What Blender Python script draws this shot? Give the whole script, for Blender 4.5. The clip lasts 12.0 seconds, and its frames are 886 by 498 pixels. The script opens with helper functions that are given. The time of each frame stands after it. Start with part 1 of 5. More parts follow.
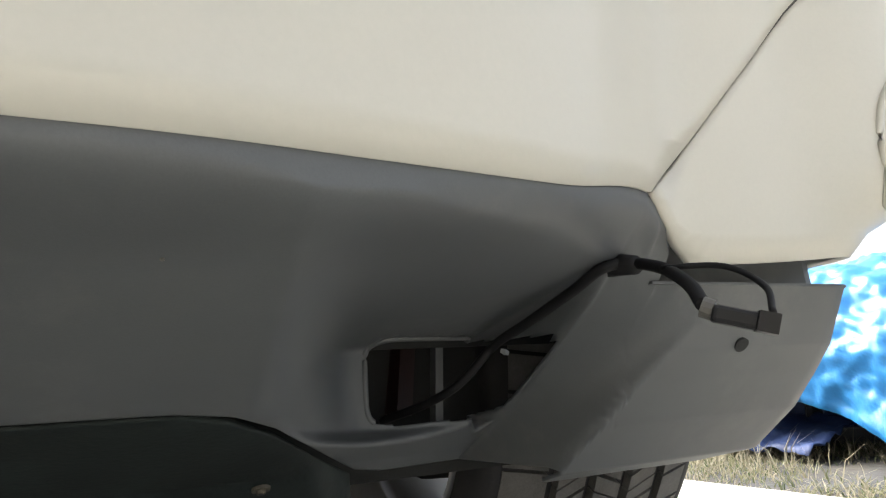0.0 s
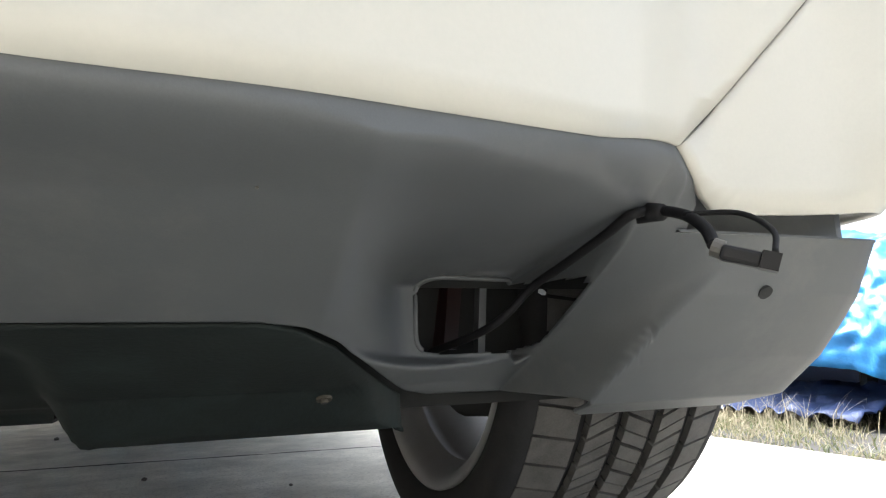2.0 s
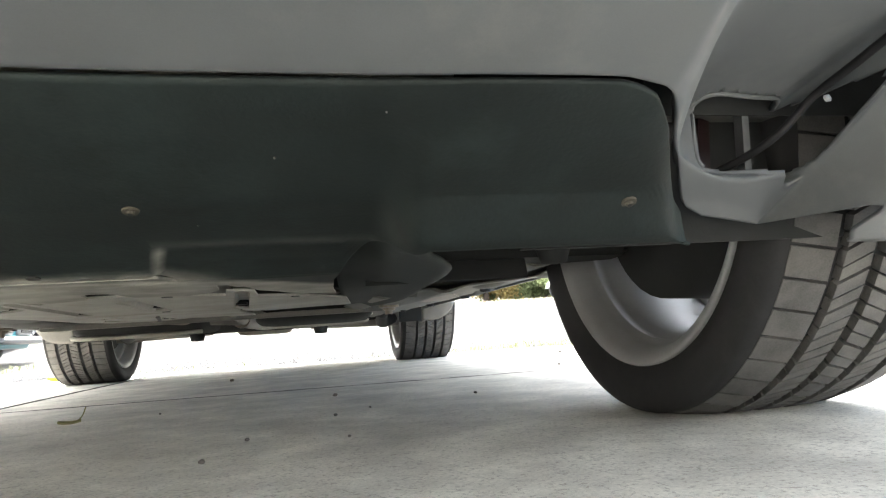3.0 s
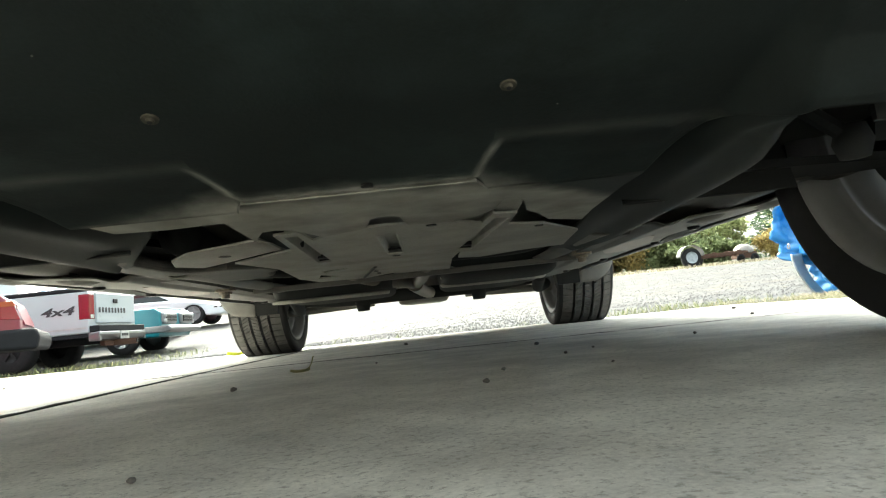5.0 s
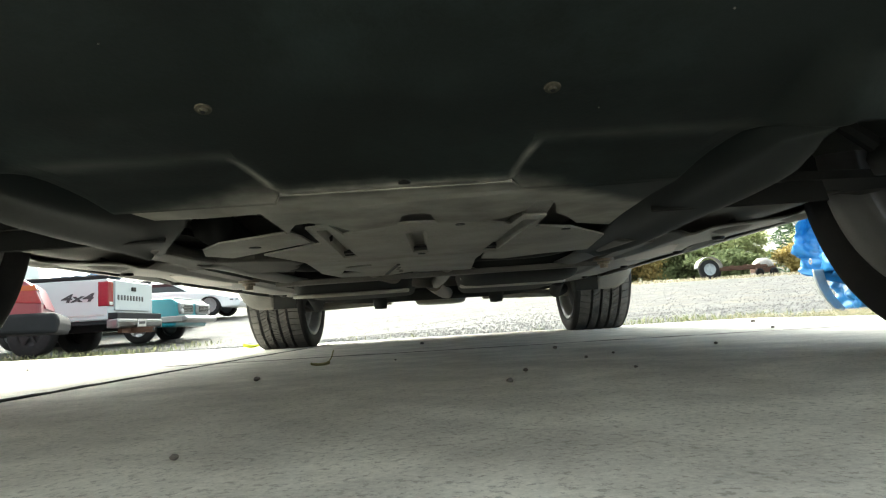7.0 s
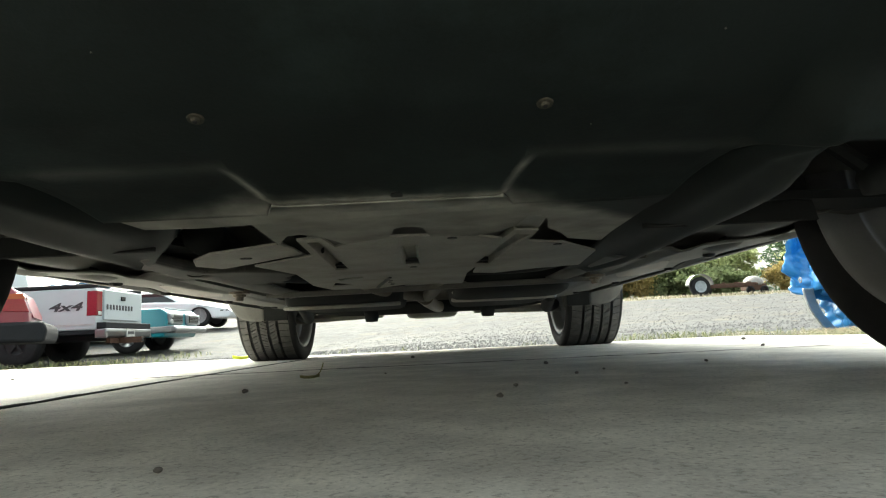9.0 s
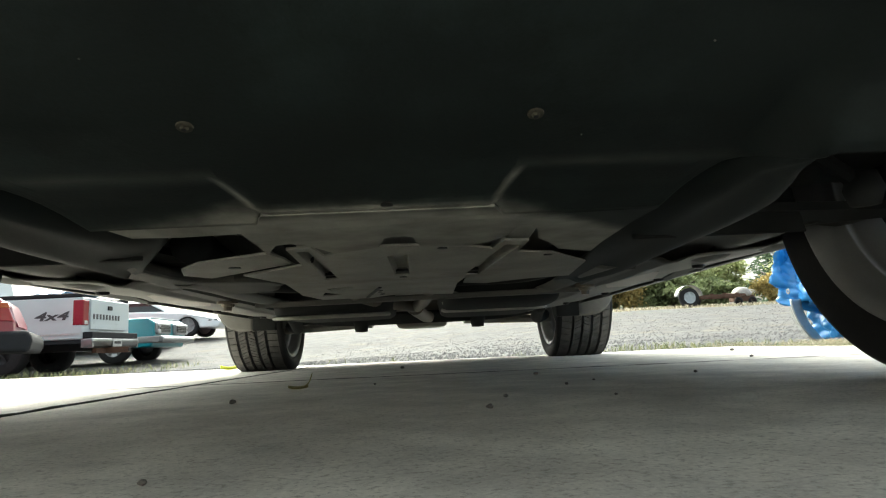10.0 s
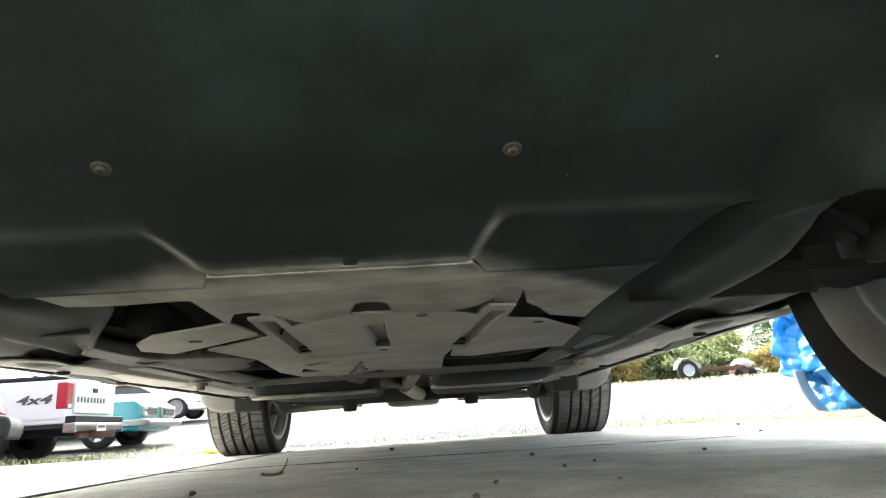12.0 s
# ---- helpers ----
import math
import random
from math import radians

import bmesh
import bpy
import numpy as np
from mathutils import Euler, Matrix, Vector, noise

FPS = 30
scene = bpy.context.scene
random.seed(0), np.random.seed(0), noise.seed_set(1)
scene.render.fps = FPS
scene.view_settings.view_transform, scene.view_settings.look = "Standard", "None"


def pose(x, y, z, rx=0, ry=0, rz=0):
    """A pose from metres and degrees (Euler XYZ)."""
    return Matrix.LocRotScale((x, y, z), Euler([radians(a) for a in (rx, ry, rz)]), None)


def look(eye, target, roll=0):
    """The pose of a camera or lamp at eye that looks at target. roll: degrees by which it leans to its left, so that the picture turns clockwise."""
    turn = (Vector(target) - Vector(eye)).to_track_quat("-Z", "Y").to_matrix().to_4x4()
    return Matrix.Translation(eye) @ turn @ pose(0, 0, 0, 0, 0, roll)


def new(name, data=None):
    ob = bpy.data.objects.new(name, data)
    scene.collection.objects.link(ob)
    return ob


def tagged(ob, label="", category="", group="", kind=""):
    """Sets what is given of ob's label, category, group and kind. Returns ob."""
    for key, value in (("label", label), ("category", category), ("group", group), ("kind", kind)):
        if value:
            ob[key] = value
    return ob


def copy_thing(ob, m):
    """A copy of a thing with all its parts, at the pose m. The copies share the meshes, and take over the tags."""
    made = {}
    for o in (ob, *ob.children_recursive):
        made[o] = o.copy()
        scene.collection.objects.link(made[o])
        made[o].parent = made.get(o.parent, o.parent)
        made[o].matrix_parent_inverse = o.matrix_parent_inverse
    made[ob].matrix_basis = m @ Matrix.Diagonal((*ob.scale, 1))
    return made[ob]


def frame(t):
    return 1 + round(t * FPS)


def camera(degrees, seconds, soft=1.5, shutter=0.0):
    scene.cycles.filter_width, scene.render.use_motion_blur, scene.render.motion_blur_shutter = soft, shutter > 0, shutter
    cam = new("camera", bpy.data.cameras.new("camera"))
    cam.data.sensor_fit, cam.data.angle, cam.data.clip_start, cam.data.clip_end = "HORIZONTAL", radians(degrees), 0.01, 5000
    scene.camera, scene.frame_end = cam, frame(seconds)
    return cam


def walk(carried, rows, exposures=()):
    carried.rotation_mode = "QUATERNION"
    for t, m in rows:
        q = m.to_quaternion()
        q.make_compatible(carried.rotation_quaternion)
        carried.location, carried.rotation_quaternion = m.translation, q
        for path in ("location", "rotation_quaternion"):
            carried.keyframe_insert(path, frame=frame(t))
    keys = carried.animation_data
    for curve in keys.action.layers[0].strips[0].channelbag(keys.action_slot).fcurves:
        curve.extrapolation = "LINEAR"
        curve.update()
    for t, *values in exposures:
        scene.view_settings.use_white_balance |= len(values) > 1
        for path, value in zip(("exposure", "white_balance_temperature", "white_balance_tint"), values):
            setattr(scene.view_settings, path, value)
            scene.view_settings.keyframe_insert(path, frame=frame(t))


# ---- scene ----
cam = camera(69.5, 12.0, soft=1.2)
PATH = [
    (0, (0.426, -0.932, 0.281), (1.278, 0.823, 0.723), -4.0),
    (0.5, (0.43, -0.94, 0.287), (1.276, 0.82, 0.722), -4.1),
    (1, (0.426, -0.96, 0.28), (1.244, 0.822, 0.675), -3.4),
    (1.5, (0.406, -0.957, 0.268), (1.175, 0.858, 0.603), -3.6),
    (2, (0.412, -0.976, 0.26), (1.115, 0.867, 0.585), -1.6),
    (2.3, (0.4, -0.981, 0.25), (1.087, 0.873, 0.554), -1.4),
    (2.5, (0.361, -0.978, 0.214), (0.964, 0.906, 0.512), -1.5),
    (2.7, (0.308, -0.961, 0.179), (0.801, 0.957, 0.456), -2.3),
    (3, (0.253, -0.939, 0.141), (0.667, 1.002, 0.389), -3.9),
    (3.3, (0.204, -0.922, 0.109), (0.543, 1.032, 0.371), -4.3),
    (3.5, (0.17, -0.918, 0.101), (0.456, 1.042, 0.38), -5.6),
    (3.7, (0.124, -0.902, 0.1), (0.31, 1.069, 0.383), -6.0),
    (5.3, (0.058, -0.886, 0.078), (0.095, 1.102, 0.289), -5.6),
    (5.5, (0.055, -0.886, 0.077), (0.089, 1.101, 0.295), -4.8),
    (6, (0.041, -0.896, 0.077), (0.059, 1.091, 0.302), -3.8),
    (6.5, (0.044, -0.893, 0.078), (0.04, 1.095, 0.297), -3.8),
    (7, (0.043, -0.895, 0.078), (0.047, 1.092, 0.304), -3.6),
    (9, (0.044, -0.894, 0.078), (0.074, 1.088, 0.345), -2.9),
    (9.5, (0.043, -0.894, 0.079), (0.088, 1.084, 0.374), -2.1),
    (10, (0.044, -0.892, 0.078), (0.106, 1.084, 0.375), -2.8),
    (10.5, (0.072, -0.843, 0.078), (0.18, 1.092, 0.575), -2.8),
    (11, (0.068, -0.815, 0.076), (0.162, 1.124, 0.557), -3.9),
    (11.5, (0.064, -0.817, 0.077), (0.133, 1.119, 0.575), -2.4),
    (12, (0.065, -0.818, 0.078), (0.155, 1.109, 0.604), -3.8),
]
walk(cam, [(t, look(eye, target, roll)) for t, eye, target, roll in PATH],
     exposures=[(0, 2.25, 6550, 9), (0.5, 2.2, 6600, 9), (1.0, 2.25, 6500, 9), (2.0, 2.65, 6350, 9), (2.6, 2.95, 6300, 9), (3.0, 3.8, 6500, 8), (3.5, 3.85, 6750, 6), (5.3, 2.68, 6650, -2), (7.2, 2.68, 6650, -2), (9.0, 2.3, 6650, -2), (10.0, 2.2, 6600, -1), (10.35, 2.3, 6600, -1), (10.5, 3.0, 6600, 2), (11.0, 3.55, 6600, 3), (12.0, 3.5, 6550, 3)])

# ---- world and sun ----
SUN_FROM = Vector((-0.26, 0.60, 0.72)).normalized()
world = bpy.data.worlds.new("sky")
scene.world = world
world.use_nodes = True
wn = world.node_tree
bg = wn.nodes["Background"]
sky = wn.nodes.new("ShaderNodeTexSky")
sky.sky_type = 'NISHITA'
sky.sun_disc = False
sky.sun_elevation = math.asin(SUN_FROM.z)
sky.sun_rotation = math.atan2(SUN_FROM.x, SUN_FROM.y)
sky.air_density, sky.dust_density, sky.ozone_density = 1.0, 8.0, 1.0
pale = wn.nodes.new("ShaderNodeHueSaturation")
pale.inputs["Saturation"].default_value = 0.35
wn.links.new(sky.outputs[0], pale.inputs["Color"])
wn.links.new(pale.outputs[0], bg.inputs[0])
bg.inputs[1].default_value = 0.15
sun_data = bpy.data.lights.new("sun", 'SUN')
sun_data.energy, sun_data.angle, sun_data.color = 0.5, radians(30), (1.0, 0.95, 0.88)
sun = new("sun", sun_data)
sun.matrix_world = look(SUN_FROM * 50, (0, 0, 0))


# ---- materials ----
def material(name, base, rough=0.6, metal=0.0, vary=0.25, scale=8.0, fine=120.0, bump=0.15, depth=0.002, dirt=None, dirt_amount=0.0,
             coat=0.0, stretch=(1, 1, 1), specks=None, shine=0.5):
    """A surface with variation at two scales, relief and optional dirt."""
    m = bpy.data.materials.new(name)
    m.use_nodes = True
    t = m.node_tree
    b = t.nodes["Principled BSDF"]
    co = t.nodes.new("ShaderNodeTexCoord")
    mp = t.nodes.new("ShaderNodeMapping")
    mp.inputs["Scale"].default_value = stretch
    t.links.new(co.outputs["Object"], mp.inputs[0])

    def noise_tex(s, detail, rough_=0.6):
        n = t.nodes.new("ShaderNodeTexNoise")
        n.inputs["Scale"].default_value, n.inputs["Detail"].default_value, n.inputs["Roughness"].default_value = s, detail, rough_
        t.links.new(mp.outputs[0], n.inputs["Vector"])
        return n
    big, small = noise_tex(scale, 6), noise_tex(fine, 4)
    mixv = t.nodes.new("ShaderNodeMath")
    mixv.operation = 'MULTIPLY_ADD'
    t.links.new(big.outputs[0], mixv.inputs[0])
    mixv.inputs[1].default_value = 0.65
    sm = t.nodes.new("ShaderNodeMath")
    sm.operation = 'MULTIPLY'
    t.links.new(small.outputs[0], sm.inputs[0])
    sm.inputs[1].default_value = 0.35
    t.links.new(sm.outputs[0], mixv.inputs[2])
    rp = t.nodes.new("ShaderNodeValToRGB")
    c = Vector(base)
    lo, hi = c * (1 - vary), c * (1 + vary)
    rp.color_ramp.elements[0].position, rp.color_ramp.elements[1].position = 0.32, 0.68
    rp.color_ramp.elements[0].color = (*lo, 1)
    rp.color_ramp.elements[1].color = (min(hi.x, 1), min(hi.y, 1), min(hi.z, 1), 1)
    t.links.new(mixv.outputs[0], rp.inputs[0])
    colour = rp.outputs[0]
    if dirt:
        dn = noise_tex(scale * 0.6, 8, 0.7)
        dr = t.nodes.new("ShaderNodeMapRange")
        dr.inputs[1].default_value, dr.inputs[2].default_value = 0.5, 0.72
        dr.inputs[4].default_value = dirt_amount
        t.links.new(dn.outputs[0], dr.inputs[0])
        mx = t.nodes.new("ShaderNodeMix")
        mx.data_type = 'RGBA'
        t.links.new(dr.outputs[0], mx.inputs[0])
        t.links.new(colour, mx.inputs[6])
        mx.inputs[7].default_value = (*dirt, 1)
        colour = mx.outputs[2]
    if specks:
        tint, size, share, amount = specks
        fl = noise_tex(size, 5, 0.75)
        fr = t.nodes.new("ShaderNodeMapRange")
        fr.inputs[1].default_value, fr.inputs[2].default_value = 1 - share, 1.08 - share
        fr.inputs[4].default_value = amount
        t.links.new(fl.outputs[0], fr.inputs[0])
        fm = t.nodes.new("ShaderNodeMix")
        fm.data_type = 'RGBA'
        t.links.new(fr.outputs[0], fm.inputs[0])
        t.links.new(colour, fm.inputs[6])
        fm.inputs[7].default_value = (*tint, 1)
        colour = fm.outputs[2]
    t.links.new(colour, b.inputs["Base Color"])
    rr = t.nodes.new("ShaderNodeMapRange")
    rr.inputs[3].default_value, rr.inputs[4].default_value = max(0.02, rough - 0.1), min(1, rough + 0.1)
    t.links.new(mixv.outputs[0], rr.inputs[0])
    t.links.new(rr.outputs[0], b.inputs["Roughness"])
    b.inputs["Metallic"].default_value = metal
    b.inputs["Specular IOR Level"].default_value = shine
    b.inputs["Coat Weight"].default_value = coat
    b.inputs["Coat Roughness"].default_value = 0.08
    if bump:
        bp = t.nodes.new("ShaderNodeBump")
        bp.inputs["Strength"].default_value, bp.inputs["Distance"].default_value = bump, depth
        t.links.new(mixv.outputs[0], bp.inputs["Height"])
        t.links.new(bp.outputs[0], b.inputs["Normal"])
    return m


def dust_and_bounce(name, clean, dust):
    """Undertray plastic: clean black front slope, dust and painted ground bounce over the flat middle."""
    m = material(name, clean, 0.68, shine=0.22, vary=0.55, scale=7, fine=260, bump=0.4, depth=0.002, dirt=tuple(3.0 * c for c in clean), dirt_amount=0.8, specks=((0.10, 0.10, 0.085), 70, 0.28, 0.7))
    t = m.node_tree
    b = t.nodes["Principled BSDF"]
    old = b.inputs["Base Color"].links[0].from_socket
    co = t.nodes.new("ShaderNodeTexCoord")
    sp = t.nodes.new("ShaderNodeSeparateXYZ")
    t.links.new(co.outputs["Object"], sp.inputs[0])

    def calc(op, a, b_, c=None):
        n = t.nodes.new("ShaderNodeMath")
        n.operation = op
        for k, q in enumerate((a, b_, c)):
            if q is None:
                continue
            if isinstance(q, (int, float)):
                n.inputs[k].default_value = q
            else:
                t.links.new(q, n.inputs[k])
        return n.outputs[0]
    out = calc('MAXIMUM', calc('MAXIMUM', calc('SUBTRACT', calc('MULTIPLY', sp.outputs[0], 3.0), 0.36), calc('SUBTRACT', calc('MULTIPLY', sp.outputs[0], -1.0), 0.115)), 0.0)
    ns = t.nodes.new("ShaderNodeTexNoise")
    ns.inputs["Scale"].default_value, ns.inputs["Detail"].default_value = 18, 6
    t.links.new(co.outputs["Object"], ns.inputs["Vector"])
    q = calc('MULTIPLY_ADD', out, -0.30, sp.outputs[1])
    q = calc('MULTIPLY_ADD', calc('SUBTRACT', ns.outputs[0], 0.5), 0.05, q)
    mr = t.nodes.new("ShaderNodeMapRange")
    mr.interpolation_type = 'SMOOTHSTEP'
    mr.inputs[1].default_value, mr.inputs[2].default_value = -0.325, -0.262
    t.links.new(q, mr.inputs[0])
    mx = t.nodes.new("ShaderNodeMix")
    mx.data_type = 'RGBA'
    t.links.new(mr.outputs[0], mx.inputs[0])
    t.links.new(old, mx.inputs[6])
    # highlights painted pale along the folds
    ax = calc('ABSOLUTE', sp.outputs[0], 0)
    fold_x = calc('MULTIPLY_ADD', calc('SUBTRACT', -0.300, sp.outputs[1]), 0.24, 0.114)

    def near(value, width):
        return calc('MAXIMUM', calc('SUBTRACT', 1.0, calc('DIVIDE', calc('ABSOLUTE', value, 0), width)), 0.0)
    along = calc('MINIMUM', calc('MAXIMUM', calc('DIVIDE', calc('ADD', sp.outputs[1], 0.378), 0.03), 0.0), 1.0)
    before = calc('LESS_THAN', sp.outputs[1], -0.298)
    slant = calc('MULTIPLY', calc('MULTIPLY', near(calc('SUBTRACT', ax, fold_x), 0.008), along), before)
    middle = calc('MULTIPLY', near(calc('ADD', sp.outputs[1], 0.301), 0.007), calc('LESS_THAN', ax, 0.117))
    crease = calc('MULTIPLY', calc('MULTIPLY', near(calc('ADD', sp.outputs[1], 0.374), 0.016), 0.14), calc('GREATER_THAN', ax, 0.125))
    # worn is the mask of these painted highlights, broken up by noise
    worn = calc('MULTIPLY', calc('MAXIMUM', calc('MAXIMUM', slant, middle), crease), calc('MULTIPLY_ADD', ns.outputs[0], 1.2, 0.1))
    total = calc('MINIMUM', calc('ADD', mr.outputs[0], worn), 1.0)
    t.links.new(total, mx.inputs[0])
    # the dust tint also carries the light bounced up from the ground
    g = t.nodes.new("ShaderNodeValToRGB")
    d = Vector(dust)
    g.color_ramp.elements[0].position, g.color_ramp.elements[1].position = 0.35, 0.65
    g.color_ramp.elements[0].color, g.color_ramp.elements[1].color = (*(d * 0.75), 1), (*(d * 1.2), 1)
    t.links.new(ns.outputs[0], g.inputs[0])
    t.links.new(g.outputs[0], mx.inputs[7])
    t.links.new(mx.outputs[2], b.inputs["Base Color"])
    return m


def leafy(name, dark, light):
    """Leaves that differ from one to the next."""
    m = bpy.data.materials.new(name)
    m.use_nodes = True
    t = m.node_tree
    b = t.nodes["Principled BSDF"]
    ge = t.nodes.new("ShaderNodeNewGeometry")
    rp = t.nodes.new("ShaderNodeValToRGB")
    rp.color_ramp.elements[0].color, rp.color_ramp.elements[1].color = (*dark, 1), (*light, 1)
    t.links.new(ge.outputs["Random Per Island"], rp.inputs[0])
    t.links.new(rp.outputs[0], b.inputs["Base Color"])
    b.inputs["Roughness"].default_value = 0.7
    # light shines through thin leaves
    tr = t.nodes.new("ShaderNodeBsdfTranslucent")
    mix = t.nodes.new("ShaderNodeMixShader")
    mix.inputs[0].default_value = 0.45
    t.links.new(rp.outputs[0], tr.inputs["Color"])
    t.links.new(b.outputs[0], mix.inputs[1])
    t.links.new(tr.outputs[0], mix.inputs[2])
    t.links.new(mix.outputs[0], t.nodes["Material Output"].inputs[0])
    return m


WHITE = material("cream_paint", (0.42, 0.413, 0.365), 0.42, vary=0.04, scale=3, fine=300, bump=0.03, depth=0.0005, coat=0.15, dirt=(0.5, 0.46, 0.38), dirt_amount=0.15)
CLAD = material("grey_plastic", (0.062, 0.067, 0.071), 0.55, vary=0.14, scale=9, fine=900, bump=0.25, depth=0.0006, dirt=(0.16, 0.155, 0.145), dirt_amount=0.35, specks=((0.2, 0.195, 0.18), 90, 0.26, 0.4))
TRAY = material("black_undertray", (0.0095, 0.0135, 0.0132), 0.68, shine=0.2, vary=0.2, scale=7, fine=400, bump=0.3, depth=0.0015, dirt=(0.017, 0.020, 0.019), dirt_amount=0.6, specks=((0.10, 0.095, 0.08), 60, 0.27, 0.5))
TRAYGREY = material("grey_undertray", (0.30, 0.29, 0.26), 0.6, vary=0.3, scale=9, fine=260, bump=0.3, depth=0.001, dirt=(0.15, 0.125, 0.095), dirt_amount=0.6, specks=((0.12, 0.105, 0.085), 45, 0.36, 0.5))
TRAYMID = dust_and_bounce("dusty_bounce_undertray", (0.0068, 0.0104, 0.0101), (0.27, 0.262, 0.235))
UNDER = material("dusty_underbody", (0.088, 0.085, 0.077), 0.65, vary=0.3, scale=9, fine=200, bump=0.25, depth=0.001, dirt=(0.18, 0.165, 0.135), dirt_amount=0.4)
PIPE = material("brown_exhaust_steel", (0.15, 0.13, 0.105), 0.5, metal=0.35, vary=0.25, scale=14, fine=200, bump=0.25, depth=0.001, dirt=(0.16, 0.09, 0.05), dirt_amount=0.4)
BOLT = material("dusty_bolt", (0.046, 0.041, 0.031), 0.7, shine=0.3, vary=0.5, scale=60, fine=400, bump=0.4, depth=0.0008)
ARM = material("dusty_dark_arm", (0.060, 0.058, 0.052), 0.7, shine=0.3, vary=0.35, scale=11, fine=200, bump=0.25, depth=0.001, dirt=(0.13, 0.115, 0.09), dirt_amount=0.45)
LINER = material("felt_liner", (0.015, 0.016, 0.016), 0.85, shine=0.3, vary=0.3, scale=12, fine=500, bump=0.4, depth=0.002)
RUBBER = material("tyre_rubber", (0.017, 0.017, 0.018), 0.85, shine=0.25, vary=0.25, scale=14, fine=300, bump=0.25, depth=0.0008, dirt=(0.04, 0.039, 0.037), dirt_amount=0.35)
TREAD = material("tread_rubber", (0.070, 0.068, 0.065), 0.85, vary=0.45, scale=25, fine=500, bump=0.3, depth=0.001, dirt=(0.11, 0.105, 0.095), dirt_amount=0.5)
RIM = material("silver_alloy", (0.235, 0.238, 0.242), 0.5, metal=0.15, vary=0.08, scale=10, fine=200, bump=0.05, depth=0.0005, dirt=(0.19, 0.175, 0.15), dirt_amount=0.35)
STEEL = material("dull_steel", (0.28, 0.27, 0.25), 0.5, metal=0.8, vary=0.25, scale=15, fine=200, bump=0.3, depth=0.001, dirt=(0.17, 0.10, 0.06), dirt_amount=0.5)
RUST = material("rusty_iron", (0.095, 0.05, 0.032), 0.8, metal=0.2, vary=0.4, scale=20, fine=150, bump=0.5, depth=0.002)
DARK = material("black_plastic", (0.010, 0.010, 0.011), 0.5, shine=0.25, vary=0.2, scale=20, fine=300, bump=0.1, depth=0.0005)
CABLE = material("cable_sheath", (0.008, 0.008, 0.009), 0.65, shine=0.2, vary=0.2, scale=60, fine=600, bump=0.3, depth=0.0004)
REDPART = material("red_lacquer", (0.014, 0.004, 0.004), 0.4, vary=0.2, scale=20)
CONCRETE = material("concrete", (0.57, 0.545, 0.475), 0.85, vary=0.4, scale=6.5, fine=300, bump=0.55, depth=0.0025, dirt=(0.36, 0.34, 0.295), dirt_amount=0.6, specks=((0.20, 0.185, 0.155), 170, 0.46, 0.6))
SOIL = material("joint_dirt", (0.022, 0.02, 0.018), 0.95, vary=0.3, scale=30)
GRAVEL = material("gravel_bed", (0.056, 0.056, 0.055), 0.95, vary=0.6, scale=3.0, fine=26, bump=0.8, depth=0.03, dirt=(0.15, 0.115, 0.06), dirt_amount=0.45)
STONE = material("gravel_stone", (0.095, 0.096, 0.097), 0.9, vary=0.3, scale=20)
TARP = material("blue_tarpaulin", (0.020, 0.175, 0.43), 0.34, vary=0.15, scale=16, fine=60, bump=0.35, depth=0.006)
NAVY = material("dark_blue_cover", (0.012, 0.03, 0.10), 0.6, vary=0.3, scale=8, fine=60, bump=0.5, depth=0.01)
ORANGE = material("orange_marker", (0.75, 0.16, 0.03), 0.5, vary=0.1)
GREYMETAL = material("galvanised", (0.45, 0.46, 0.46), 0.45, metal=0.6, vary=0.2, scale=8)
REDPAINT = material("red_car_paint", (0.15, 0.006, 0.022), 0.35, vary=0.08, scale=3, fine=200, bump=0.02, coat=0.25)
WHITEPAINT = material("white_car_paint", (0.42, 0.465, 0.49), 0.3, vary=0.03, scale=3, fine=200, bump=0.02, coat=0.5)
BRIGHTPAINT = material("bright_white_paint", (0.62, 0.66, 0.68), 0.3, vary=0.03, scale=3, fine=200, bump=0.02, coat=0.5)
TEALPAINT = material("teal_car_paint", (0.006, 0.17, 0.21), 0.32, vary=0.06, scale=3, fine=200, bump=0.02, coat=0.3)
CHROME = material("chrome", (0.24, 0.25, 0.26), 0.35, metal=1.0, vary=0.06)
BUMPERBLACK = material("black_bumper", (0.014, 0.015, 0.017), 0.75, vary=0.2, shine=0.2)
LAMPRED = material("red_lens", (0.20, 0.008, 0.018), 0.15, vary=0.15, scale=30, coat=0.5)
LAMPAMBER = material("amber_lens", (0.30, 0.06, 0.02), 0.15, vary=0.1, coat=0.5)
GLASS = material("dark_glass", (0.02, 0.025, 0.025), 0.06, vary=0.1, bump=0)
DECAL = material("dark_decal", (0.03, 0.03, 0.035), 0.5, vary=0.1)
BARK = material("bark", (0.10, 0.08, 0.06), 0.9, vary=0.4, scale=10, bump=0.6, depth=0.02)
GRASSGREEN = leafy("green_grass", (0.07, 0.10, 0.04), (0.26, 0.255, 0.14))
GRASSDRY = leafy("dry_grass", (0.22, 0.195, 0.13), (0.44, 0.40, 0.29))
LEAFGREEN = leafy("green_leaves", (0.13, 0.165, 0.07), (0.36, 0.41, 0.20))
LEAFYELLOW = leafy("yellow_leaves", (0.27, 0.22, 0.08), (0.55, 0.43, 0.17))
LEAFLIGHT = leafy("light_leaves", (0.28, 0.33, 0.13), (0.60, 0.63, 0.33))
LEAFPINE = leafy("pine_needles", (0.035, 0.065, 0.035), (0.10, 0.15, 0.085))
LIMEFLECK = material("yellow_green_leaf", (0.55, 0.62, 0.05), 0.6, vary=0.1)
